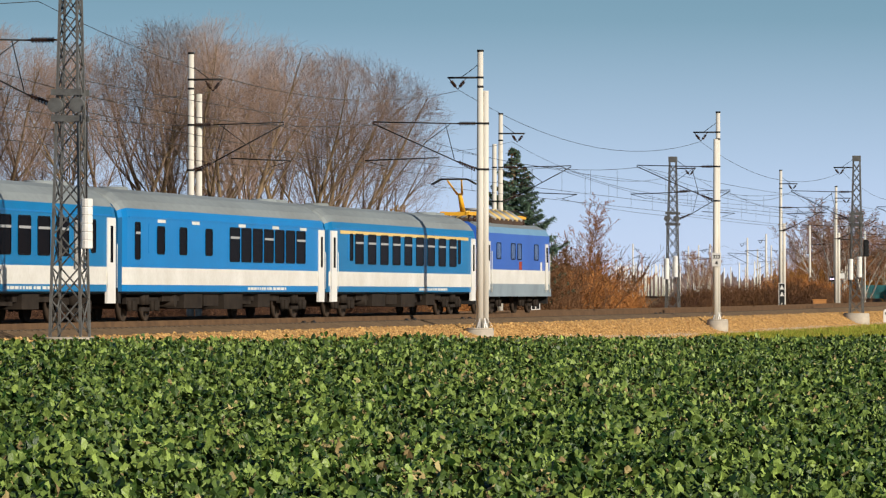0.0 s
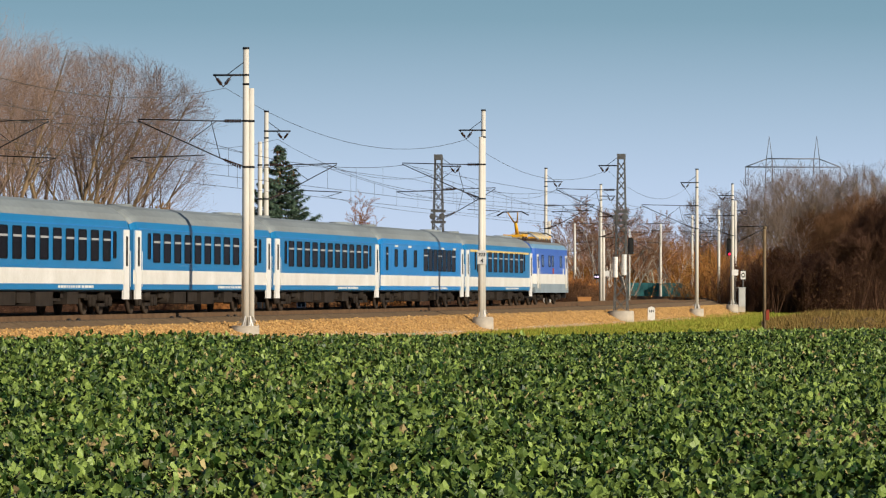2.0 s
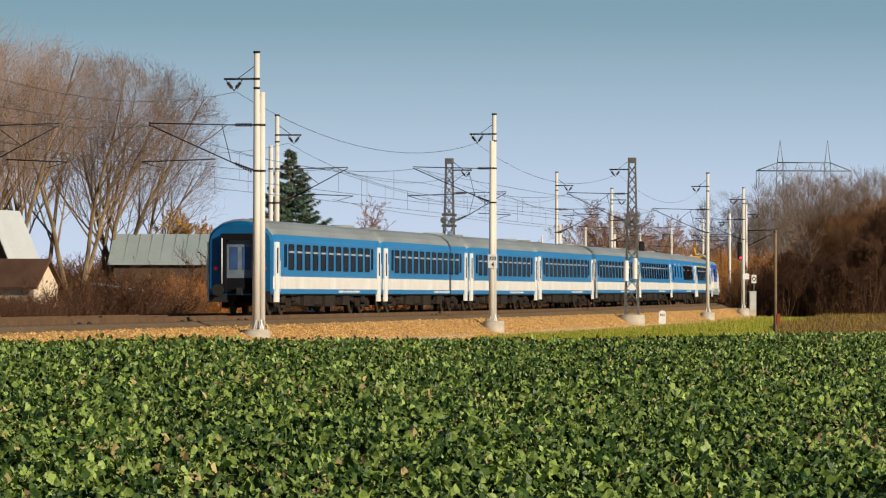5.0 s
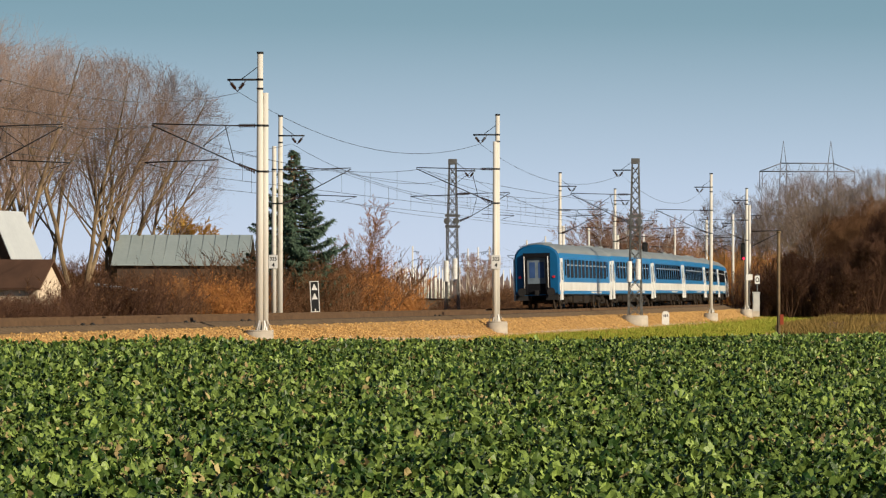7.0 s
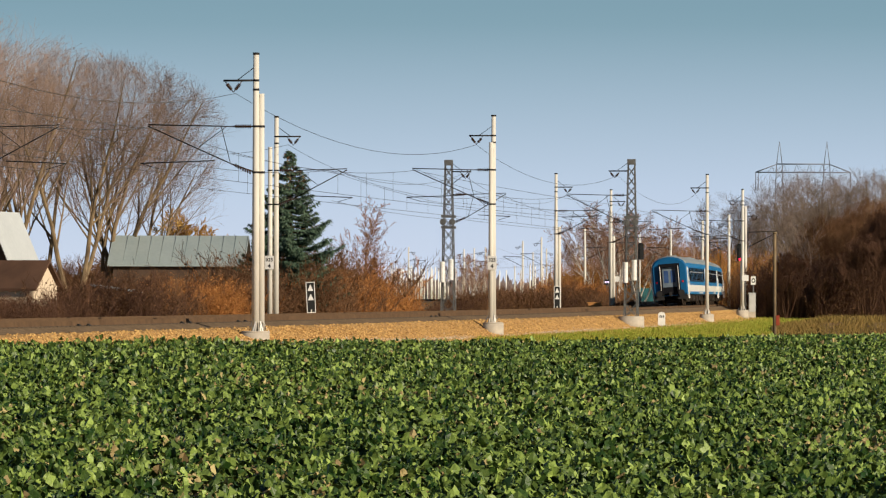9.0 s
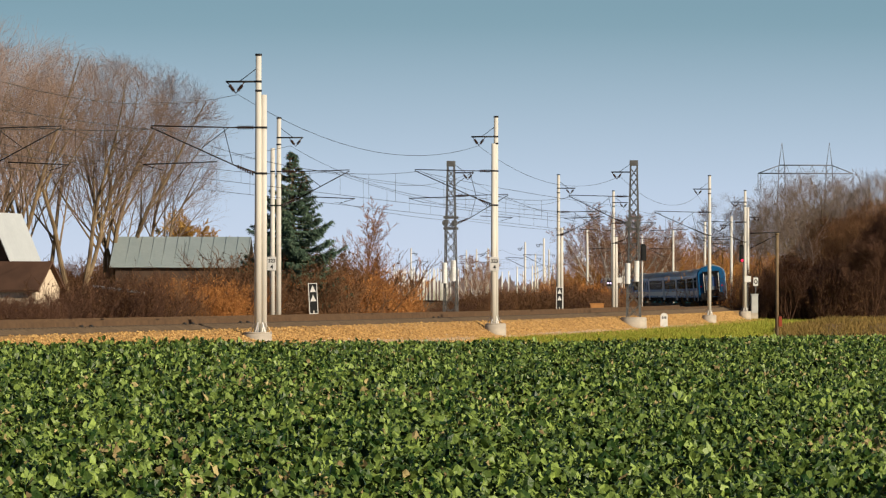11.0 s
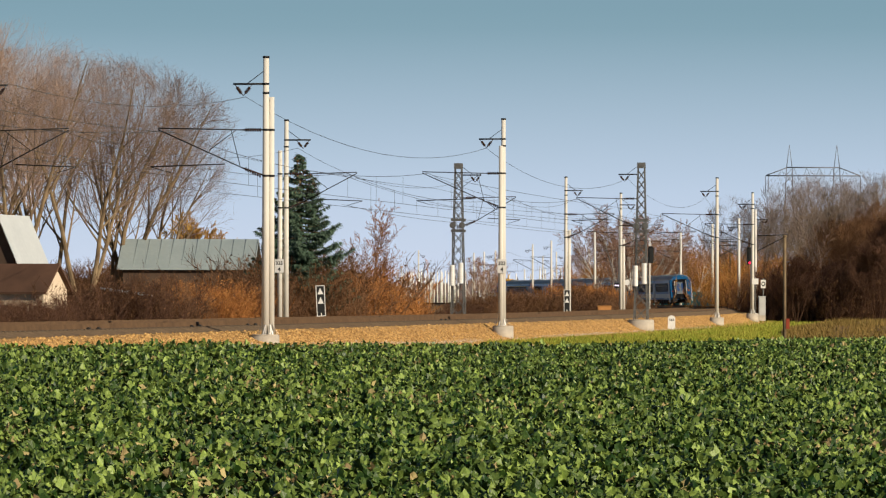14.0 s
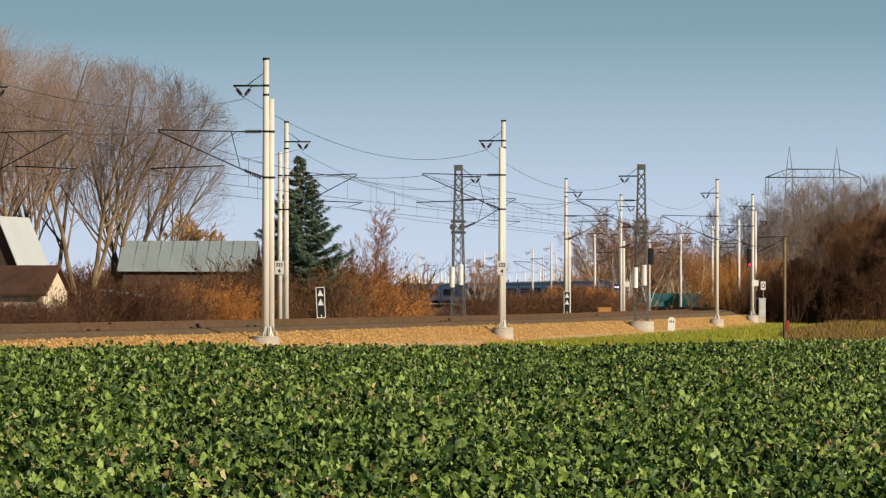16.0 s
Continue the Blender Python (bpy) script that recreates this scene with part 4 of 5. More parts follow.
def segs_to_mesh(name, segs, m, parent, rmin=0.0, flat=False):
    V, F = [], []
    for p, q, r0, r1, lev in segs:
        n = 7 if lev == 0 else (5 if lev < 2 else 3)
        r0, r1 = max(r0, rmin), max(r1, rmin * 0.6)
        d = (q - p).normalized()
        u = d.orthogonal().normalized()
        w = d.cross(u)
        b = len(V)
        for c, r in ((p, r0), (q, r1)):
            for i in range(n):
                a = 6.28318 * i / n
                V.append(tuple(c + u * (r * math.cos(a)) + w * (r * math.sin(a))))
        for i in range(n):
            F.append((b + i, b + (i + 1) % n, b + n + (i + 1) % n, b + n + i))
    return raw(name, V, F, m, parent)


def bare_tree(name, label, seed, height, m_trunk, m_twig, group="", rmin=0.016, **kw):
    t = thing(name, label, "tree", group)
    g = grow(seed, height, **kw)
    top = max(q.z for _, q, *_ in g)
    ease = lambda v: Vector((v.x, v.y, v.z if v.z < 0.7 * top else 0.7 * top + (v.z - 0.7 * top) * 0.85))
    g = [(ease(p), ease(q), a, b, lev) for p, q, a, b, lev in g]
    top = max(q.z for _, q, *_ in g)
    k = height / top  # to its true height
    g = [(p * k, q * k, a, b, lev) for p, q, a, b, lev in g]
    segs_to_mesh("trunk", [x for x in g if x[4] < 2], m_trunk, t)
    segs_to_mesh("crown", [x for x in g if x[4] >= 2], m_twig, t, rmin)
    return t


def crown_tree(name, label, seed, height, m_trunk, m_twig, group="", stems=3, wide=0.42, low=0.12, counts=(9, 9, 8, 4), trunk_r=0.30, fan=0.42, twig_r=0.008, lean=0.0):
    """A broad bare tree: leaders rise from a low fork, and all shoots run out, upwards and outwards, to a rounded crown."""
    rng = random.Random(seed)
    centre, rz, rx = Vector((lean * height, 0, 0.57 * height)), 0.43 * height, wide * height
    segs = []

    def depth(v):
        d = v - centre
        return math.sqrt((d.x * d.x + d.y * d.y) / (rx * rx) + (d.z / rz) ** 2) if d.z > 0 else math.sqrt(d.x * d.x + d.y * d.y) / rx

    def limb(p, d, length, r, level):
        n = (9, 6, 4, 2, 1)[level]
        step = length / n
        pts = [p]
        skin = rng.uniform(0.93, 1.05)
        for k in range(n):
            out = pts[-1] - centre
            out.z = 0
            d = (d + Vector((rng.gauss(0, 0.09), rng.gauss(0, 0.09), 0.05 + rng.gauss(0, 0.05))) + out * (0.035 / rx)).normalized()
            q = pts[-1] + d * step
            if depth(q) > skin:
                break
            pts.append(q)
        m = len(pts) - 1
        r *= (m / n) ** 0.5
        rad = [max(twig_r * 0.7, r * (1 - 0.93 * k / max(m, 1)) ** 0.9) for k in range(m + 1)]
        segs.extend((pts[k], pts[k + 1], rad[k], rad[k + 1], level) for k in range(m))
        if level == 4 or m < 1:
            return
        bare = (0.22, 0.18, 0.12, 0.0)[level]
        want = max(1, round(counts[level] * (m / n) ** 0.6))
        for c in range(want):
            u = bare + (1 - bare) * (c + rng.random()) / want
            f = min(u * m, m - 0.001)
            k = int(f)
            q = pts[k].lerp(pts[k + 1], f - k)
            ax = (pts[k + 1] - pts[k]).normalized()
            side = ax.orthogonal().normalized()
            side.rotate(Matrix.Rotation(rng.uniform(0, 6.283), 3, ax))
            a = rng.uniform(0.3, 0.75)
            size = (0.50, 0.24, 0.115, 0.062)[level] * height * rng.uniform(0.7, 1.15) * (1.15 - 0.45 * u)
            limb(q, (ax * math.cos(a) + side * math.sin(a)).normalized(), size, max(rad[k] * (0.50 if level < 2 else 0.55), twig_r), level + 1)

    for k in range(stems):
        a = 6.283 * (k + rng.random() * 0.6) / stems
        base = Vector((0.22 * math.cos(a), 0.22 * math.sin(a), -0.2)) if stems > 1 else Vector((0, 0, -0.2))
        t = fan * rng.uniform(0.4, 1.0) if stems > 1 else 0.05
        limb(base, Vector((math.sin(t) * math.cos(a) + lean, math.sin(t) * math.sin(a), math.cos(t))), height * 1.02, trunk_r * rng.uniform(0.7, 1), 0)
    t = thing(name, label, "tree", group)
    segs_to_mesh("trunk", [x for x in segs if x[4] < 2], m_trunk, t)
    segs_to_mesh("crown", [x for x in segs if x[4] >= 2], m_twig, t)
    return t


# the poplars behind the farm
POP = "bare poplars beside the farm"
pop = [crown_tree("poplar_tree", "tall bare many-stemmed poplar with fine grey-brown twigs", 11 + i, 21.0, M["bark"], M["twig"], POP, stems=(4, 3, 3)[i], wide=(0.52, 0.44, 0.42)[i], counts=(10, 9, 8, 4), trunk_r=0.29, twig_r=0.0062, fan=(0.46, 0.42, 0.36)[i]) for i in range(3)]
for i, (bearing, dist, k, turn) in enumerate([(203, 345, 0.93, 0), (140, 338, 0.95, 40), (10, 335, 1.04, 80), (-95, 345, 1.05, 130), (-190, 338, 1.0, 200), (-300, 350, 1.0, 260), (-420, 340, 1.02, 300), (248, 368, 0.84, 20), (70, 372, 1.05, 220), (-30, 365, 1.04, 300)]):
    t = pop[i] if i < 3 else copy_thing(pop[i % 3], Matrix())
    t.matrix_basis = toward(bearing, dist, 0.2, turn)
    t.scale = (k, k, k)


def bush(name, label, seed, h, m_twig, m_leaf=None, leaves=0, dens=9):
    """A thicket: upright forking stems, with clinging dead leaves."""
    rng = random.Random(seed)
    t = thing(name, label, "bush", "brown bushes along the line")
    segs = []
    for _ in range(dens * 6):
        b = Vector((rng.gauss(0, 0.42 * h), rng.gauss(0, 0.42 * h), -0.1))
        d = Vector((rng.gauss(0, 0.3), rng.gauss(0, 0.3), 1)).normalized()
        L = h * rng.uniform(0.5, 1.0)
        p = b
        for k in range(4):
            q = p + d * L / 4
            segs.append((p, q, 0.017 * (1 - k / 5), 0.017 * (1 - (k + 1) / 5), 2))
            for _ in range(4):
                sd = (d + Vector((rng.gauss(0, 0.6), rng.gauss(0, 0.6), rng.gauss(0.2, 0.3)))).normalized()
                e = p.lerp(q, rng.random())
                f = e + sd * L * rng.uniform(0.15, 0.3)
                segs.append((e, f, 0.009, 0.005, 3))
                for _ in range(2):
                    s2 = (sd + Vector((rng.gauss(0, 0.6), rng.gauss(0, 0.6), rng.gauss(0.1, 0.4)))).normalized()
                    e2 = e.lerp(f, rng.uniform(0.3, 1))
                    segs.append((e2, e2 + s2 * L * rng.uniform(0.08, 0.18), 0.007, 0.004, 3))
            p = q
            d = (d + Vector((rng.gauss(0, 0.15), rng.gauss(0, 0.15), 0))).normalized()
    segs_to_mesh("crown", segs, m_twig, t, 0.006)
    if m_leaf:
        V, F = [], []
        for i in range(leaves):
            s = rng.choice(segs)
            c = s[0].lerp(s[1], rng.random())
            sz = rng.uniform(0.025, 0.06)
            a, b = Vector((rng.gauss(0, 1), rng.gauss(0, 1), rng.gauss(0, 1))).normalized() * sz, Vector((rng.gauss(0, 1), rng.gauss(0, 1), rng.gauss(0, 1))).normalized() * sz
            V += [tuple(c - a), tuple(c + b), tuple(c + a), tuple(c - b)]
            F.append((4 * i, 4 * i + 1, 4 * i + 2, 4 * i + 3))
        raw("foliage", V, F, m_leaf, t)
    return t


kinds = [bush("bush", "leafless brown bush thicket beside the track", 1, 2.6, M["brown_twig"], M["brown_twig"], 900, 13),
         bush("bush", "rusty orange bush with clinging leaves beside the track", 2, 2.6, M["red_twig"], M["orange"], 3200, 13),
         bush("bush", "dark leafless bush beside the track", 3, 2.8, M["dark_twig"], M["brown_twig"], 1200, 13)]
rng = random.Random(4)
spots = []
for bearing in range(-420, 900, 26):
    for layer in range(2):
        spots.append((bearing + rng.uniform(-14, 14), layer))
first_use = [True, True, True]
for bearing, layer in spots:
    # bearing to distance: a line just beyond the far track
    best = min((abs(784 + FOCAL * line(s, -12 - 4 * layer)[0] / line(s, -12 - 4 * layer)[1] - bearing), s) for s in range(-60, 240, 2))[1]
    x, y, _ = line(best, -12 - 4 * layer + rng.uniform(-1.5, 1.5))
    kind = 1 if (330 < bearing < 400 or 570 < bearing < 715 or 85 < bearing < 110) and rng.random() < 0.88 else (2 if bearing < 60 else rng.choice([0, 0, 2]))
    if 690 < bearing < 830:
        k = rng.uniform(0.18, 0.3)
    elif 485 < bearing < 590:
        k, kind = rng.uniform(1.3, 1.7), 0
    elif 640 < bearing <= 690:
        k = rng.uniform(0.8, 1.1) * (1 - (bearing - 640) / 95)
    elif 480 < bearing <= 640:
        k = rng.uniform(0.8, 1.3) if layer == 0 else rng.uniform(1.1, 1.7)
    elif bearing >= 830:
        k = rng.uniform(0.3, 0.5)
    elif bearing < 130:
        k = rng.uniform(0.35, 0.55)
    else:
        k = rng.uniform(0.55, 1.0)
    b = kinds[kind]
    if first_use[kind]:
        first_use[kind] = False
    else:
        b = copy_thing(b, Matrix())
    b.matrix_basis = pose(x, y, 0.2, 0, 0, rng.uniform(0, 360))
    b.scale = (k * 1.1, k * 1.1, k)


def spruce():
    t = thing("spruce_tree", "dark green spruce with rust-brown cones at its top", "tree")
    bm = bmesh.new()
    tube(bm, (0, 0, -0.3), (0, 0, 10.2), 0.22, 0.03, n=8)
    part("trunk", bm, M["bark"], t)
    rng = random.Random(8)
    V, F, VC, FC = [], [], [], []

    def spray(V, F, c, d, ln, wd):
        side = d.cross(Vector((rng.gauss(0, 0.3), rng.gauss(0, 0.3), 1))).normalized()
        b = len(V)
        V += [tuple(c), tuple(c + d * ln * 0.5 + side * wd), tuple(c + d * ln), tuple(c + d * ln * 0.5 - side * wd)]
        F.append((b, b + 1, b + 2, b + 3))

    z = 1.0
    bark_v = []
    while z < 10.2:
        rad0 = float(np.interp(z, [1.0, 3.2, 5.0, 7.0, 8.4, 9.4, 10.3], [3.1, 2.9, 2.55, 1.75, 0.95, 0.5, 0.08]))
        for j in range(7 if z < 8 else 5):
            a = 6.283 * (j + rng.uniform(-0.35, 0.35)) / (7 if z < 8 else 5) + z * 2.4
            rad = rad0 * rng.uniform(0.62, 1.18)
            d = Vector((math.cos(a), math.sin(a), 0))
            zz = z + rng.uniform(-0.15, 0.15)
            droop = rng.uniform(0.35, 0.55)
            path = lambda u: Vector((0, 0, zz)) + d * rad * u + Vector((0, 0, rad * (droop * (u * u * 1.25 - 1.2 * u) + 0.12 * u)))
            bark_v.append((path(0.0), path(0.5), 0.035, 0.022, 3))
            bark_v.append((path(0.5), path(0.95), 0.022, 0.01, 3))
            m = max(4, int(rad * 11))
            for i in range(m):
                u = 0.22 + 0.78 * (i + rng.random()) / m
                c = path(u)
                wide = 0.30 * rad * (1.15 - u) + 0.08
                side = Vector((-d.y, d.x, 0))
                for _ in range(15):
                    q = c + side * rng.gauss(0, wide * 0.6)
                    dd = (d * 0.7 + side * rng.gauss(0, 0.5) + Vector((0, 0, rng.gauss(-0.55, 0.35)))).normalized()
                    spray(V, F, q, dd, rng.uniform(0.14, 0.34), rng.uniform(0.025, 0.05))
            if z > 8.0:
                for _ in range(16):
                    spray(VC, FC, path(rng.uniform(0.4, 1.05)), Vector((rng.gauss(0, 0.3), rng.gauss(0, 0.3), -1)).normalized(), rng.uniform(0.16, 0.28), 0.05)
        z += 0.36 if z < 7.5 else 0.26
    tagged(segs_to_mesh("branch", bark_v, M["bark"], t), kind="stuff")
    raw("foliage", V, F, M["needle"], t)
    tagged(raw("cone_cluster", VC, FC, M["cone"], t), kind="stuff")
    return t


sp = spruce()
sp.matrix_basis = toward(520, 268, 0.1)
sp.scale = (1.02, 1.02, 0.97)

# small bare trees by the line and far beyond
M["red_brown"] = mat("red_brown_twigs", (0.36, 0.20, 0.12), (0.2, 0.1, 0.06), 0.3, 0.9, island=0.5)
young = bare_tree("young_tree", "young bare tree with reddish twigs", 31, 7.7, M["red_brown"], M["red_twig"], "", 0.0065, stems=1, counts=(34, 9, 6, 4), trunk_r=0.09, up=0.06, angle=(0.4, 0.85), bare=(0.06, 0.1), reach=((0.30, 0.46), (0.3, 0.45)))
young.matrix_basis = toward(648, 285, 0.2)
gold = bare_tree("willow_tree", "golden-twigged willow behind the barn", 33, 6.0, M["bark"], M["gold"], "", 0.02, stems=4, counts=(8, 7, 6, 4), trunk_r=0.16, up=0.03, reach=((0.5, 0.8), (0.4, 0.6)), stem_len=0.6)
gold.matrix_basis = toward(334, 420, 0.2)
gold.scale = (1.35, 1.35, 1.6)
birch = bare_tree("birch_tree", "bare birch with pale stems and drooping brown twigs", 35, 12.8, M["birch"], M["red_brown"], "bare birches by the station", 0.010, stems=4, fan=0.3, counts=(15, 9, 8, 4), trunk_r=0.15, up=0.02, reach=((0.25, 0.45), (0.3, 0.5)))
birch.matrix_basis = toward(1096, 620, 0.2)
birch.scale = (1.12, 1.12, 1.12)
for bearing, d, k in ((1140, 640, 1.0), (1068, 650, 1.05), (1115, 655, 1.1), (1215, 700, 0.9), (835, 700, 0.62), (852, 720, 0.7), (1180, 720, 0.9)):
    b = copy_thing(birch, toward(bearing, d, 0.2, bearing * 7 % 360))
    b.scale = (k, k, k)
WOOD = "bare woodland trees"
tall = crown_tree("tall_tree", "tall bare tree with a rounded grey-brown twiggy crown", 37, 15.0, M["bark"], M["grey_twig"], WOOD, stems=4, wide=0.36, counts=(7, 8, 7, 4), trunk_r=0.17, fan=0.3, twig_r=0.008)
tall.matrix_basis = toward(1290, 640, 0)
tall.scale = (1.08, 1.08, 1.08)
rng = random.Random(14)
for i in range(21):
    bearing = 1345 + (i * 47) % 330 + rng.uniform(-10, 10)
    k = rng.uniform(0.95, 1.38) * (0.85 + 0.15 * min(1, max(0, bearing - 1335) / 60))
    b = copy_thing(tall, toward(bearing, rng.uniform(560, 680), -0.3, rng.uniform(0, 360)))
    b.scale = (k, k, k)
dusky = crown_tree("thicket_tree", "dense dark red-brown bare tree at the wood's edge", 39, 11.0, M["dark_twig"], M["dark_twig"], WOOD, stems=5, wide=0.42, counts=(9, 9, 7, 4), trunk_r=0.12, fan=0.5, twig_r=0.014)
brown = crown_tree("thicket_tree", "upright brown bare tree at the wood's edge", 43, 11.5, M["dark_twig"], M["brown_twig"], WOOD, stems=4, wide=0.33, counts=(8, 8, 7, 4), trunk_r=0.12, fan=0.32, twig_r=0.010)
for i in range(30):
    bearing = 1404 + (i * 71) % 320 + rng.uniform(-9, 9)
    k = rng.uniform(0.55, 1.15) * (0.72 + 0.33 * min(1, max(0, bearing - 1400) / 150))
    kind = brown if i % 2 else dusky
    b = kind if i < 2 else copy_thing(kind, Matrix())
    b.matrix_basis = toward(bearing, rng.uniform(425, 540), -0.4, rng.uniform(0, 360))
    b.scale = (k, k, k)
leaning = bare_tree("birch_tree", "slim pale-stemmed birch leaning at the wood's edge", 36, 11.0, M["grey_twig"], M["grey_twig"], "bare birches by the station", 0.008, stems=2, fan=0.3, counts=(12, 7, 5, 3), trunk_r=0.06, up=0.02, reach=((0.25, 0.4), (0.3, 0.5)))
leaning.matrix_basis = toward(1436, 455, -0.3) @ pose(0, 0, 0, 0, -9, 0)
thick = bush("undergrowth", "dense dark leafless undergrowth", 21, 4.2, M["dark_twig"], M["brown_twig"], 2500, 16)
thick.matrix_basis = toward(1385, 440, -0.4)
tagged(thick, "", "bush", "woodland undergrowth")
for i in range(46):
    bearing = 1368 + (i * 29) % 310
    b = copy_thing(thick, toward(bearing, rng.uniform(430, 540), -0.4, rng.uniform(0, 360)))
    k = rng.uniform(0.7, 1.5)
    b.scale = (k, k, k)
hazel = bush("orange_thicket", "orange-brown willow thicket behind the curve", 22, 6.0, M["red_twig"], M["gold"], 9000, 14)
tagged(hazel, "", "bush", "orange thickets")
hazel.matrix_basis = toward(1225, 760, 0)
for i in range(26):
    bearing = [1040, 1070, 1100, 1150, 1185, 1210, 1240, 1262, 1285, 1310][i % 10] + rng.uniform(-18, 18)
    b = copy_thing(hazel, toward(bearing, rng.uniform(740, 860), 0, rng.uniform(0, 360)))
    k = rng.uniform(1.3, 2.1) * (0.75 if bearing < 1110 else 1)
    b.scale = (k, k, k * rng.uniform(0.8, 1.1))
for i in range(24):
    bearing = 800 + i * 13 + rng.uniform(-10, 10)
    b = copy_thing(kinds[0 if i % 3 else 2], toward(bearing, rng.uniform(400, 520) if bearing > 830 else 330, 0.1, rng.uniform(0, 360)))
    k = rng.uniform(0.45, 0.8) * (0.6 if bearing < 830 else 1.15)
    b.scale = (k * 1.5, k * 1.5, k)


for i in range(24):
    bearing = 985 + i * 4.1 + rng.uniform(-6, 6)
    b = copy_thing(kinds[(0, 1, 1)[i % 3]], toward(bearing, rng.uniform(470, 565), 0.1, rng.uniform(0, 360)))
    k = rng.uniform(0.9, 1.35) if bearing < 1068 else rng.uniform(0.5, 0.8)
    b.scale = (k, k, k)
for i in range(10):
    bearing = 1300 + i * 10 + rng.uniform(-6, 6)
    b = copy_thing(hazel, toward(bearing, rng.uniform(500, 600), -0.2, rng.uniform(0, 360)))
    k = rng.uniform(0.7, 1.15)
    b.scale = (k, k, k)
for i in range(44):
    bearing = -430 + i * 20 + rng.uniform(-8, 8)
    b = copy_thing(kinds[(0, 2, 0)[i % 3]], toward(bearing, rng.uniform(375, 410), 0.2, rng.uniform(0, 360)))
    k = rng.uniform(1.2, 1.9)
    b.scale = (k * 1.2, k * 1.2, k)


def far_wood():
    rng = random.Random(6)
    V, F = [], []
    for i in range(5200):
        bearing = rng.uniform(-450, 2000)
        d = rng.uniform(1300, 1700)
        top = 7 + 3.5 * noise.noise(Vector((bearing * 0.02, 0, 0))) + rng.gauss(0, 1.0)
        x = (bearing - 784) / FOCAL * d
        w = rng.uniform(0.5, 1.4)
        z0 = rng.uniform(-1, top * 0.7)
        V += [(x - w, d, z0), (x + w, d + rng.uniform(-1, 1), z0), (x + rng.gauss(0, 0.6), d, z0 + rng.uniform(1.5, 4))]
        F.append((3 * i, 3 * i + 1, 3 * i + 2))
    tagged(raw("far_woods", V, F, M["far"]), "hazy brown woods on the horizon", "woods", kind="stuff")


far_wood()


# ---- farm buildings beyond the line ----
def gable_house(name, label, w, l, wall_h, roof_h, m_wall, m_roof, over=0.4):
    """A building with gables at +y and -y, walls, and a two-sided roof with thickness."""
    t = thing(name, label, "farm building")
    bm = bmesh.new()
    loft(bm, [[(-w / 2, y, 0), (w / 2, y, 0), (w / 2, y, wall_h), (0, y, wall_h + roof_h), (-w / 2, y, wall_h)] for y in (-l / 2, l / 2)])
    bm.faces.new([v for v in bm.verts if v.co.y < 0])
    bm.faces.new([v for v in bm.verts if v.co.y > 0][::-1])
    part("wall", bm, m_wall, t)
    k = roof_h / (w / 2)
    for s in (-1, 1):
        bm = bmesh.new()
        e = w / 2 + over
        ring = [(0, wall_h + roof_h + 0.14), (s * e, wall_h - over * k + 0.14), (s * e, wall_h - over * k + 0.02), (0, wall_h + roof_h + 0.02)]
        vs = loft(bm, [[(x, y, z) for x, z in ring] for y in (-l / 2 - over, l / 2 + over)])
        bm.faces.new(vs[0]), bm.faces.new(vs[1][::-1])
        part("roof", bm, m_roof, t)
        if m_roof is M["metal_roof"]:
            for i in range(int(l / 0.9) + 1):
                bm = bmesh.new()
                y = -l / 2 - over + 0.05 + i * 0.9
                tube(bm, (s * 0.05, y, wall_h + roof_h + 0.15), (s * e, y, wall_h - over * k + 0.15), 0.014, n=4)
                part("roof_seam", bm, m_roof, t)
    return t


b1 = gable_house("barn", "long low barn with a pale grey-green metal roof", 7.5, 9.4, 2.6, 2.0, M["barn"], M["metal_roof"])
b1.matrix_basis = toward(327, 345, 1.35, 88)
b2 = gable_house("house", "narrow house with a very steep pale metal roof", 2.0, 5.5, 4.6, 2.3, M["barn"], M["white_roof"], 0.35)
b2.matrix_basis = toward(13, 300, 0.0, -14)
b3 = gable_house("shed", "small brown-roofed shed with a cream gable", 2.5, 4.4, 1.3, 1.15, M["plaster"], M["tile"], 0.25)
b3.matrix_basis = toward(16, 225, 0.75, 68)
lt = thing("garden_shelter", "low open garden shelter with a pale sheet roof", "shelter")
bm = bmesh.new()
loft(bm, [[(-1.3, y, 1.55 + dz), (1.3, y, 1.22 + dz)] + [(1.3, y, 1.18 + dz), (-1.3, y, 1.51 + dz)] for y, dz in ((-0.7, 0.0), (0.7, 0.12))])
part("roof", bm, M["metal_roof"], lt)
for x, h in ((-1.2, 1.5), (0.0, 1.35), (1.2, 1.2)):
    for y in (-0.6, 0.6):
        bm = bmesh.new()
        tube(bm, (x, y, -0.2), (x, y, h), 0.05, n=6)
        part("post", bm, M["barn"], lt)
lt.matrix_basis = toward(214, 232, 0.55, 8)


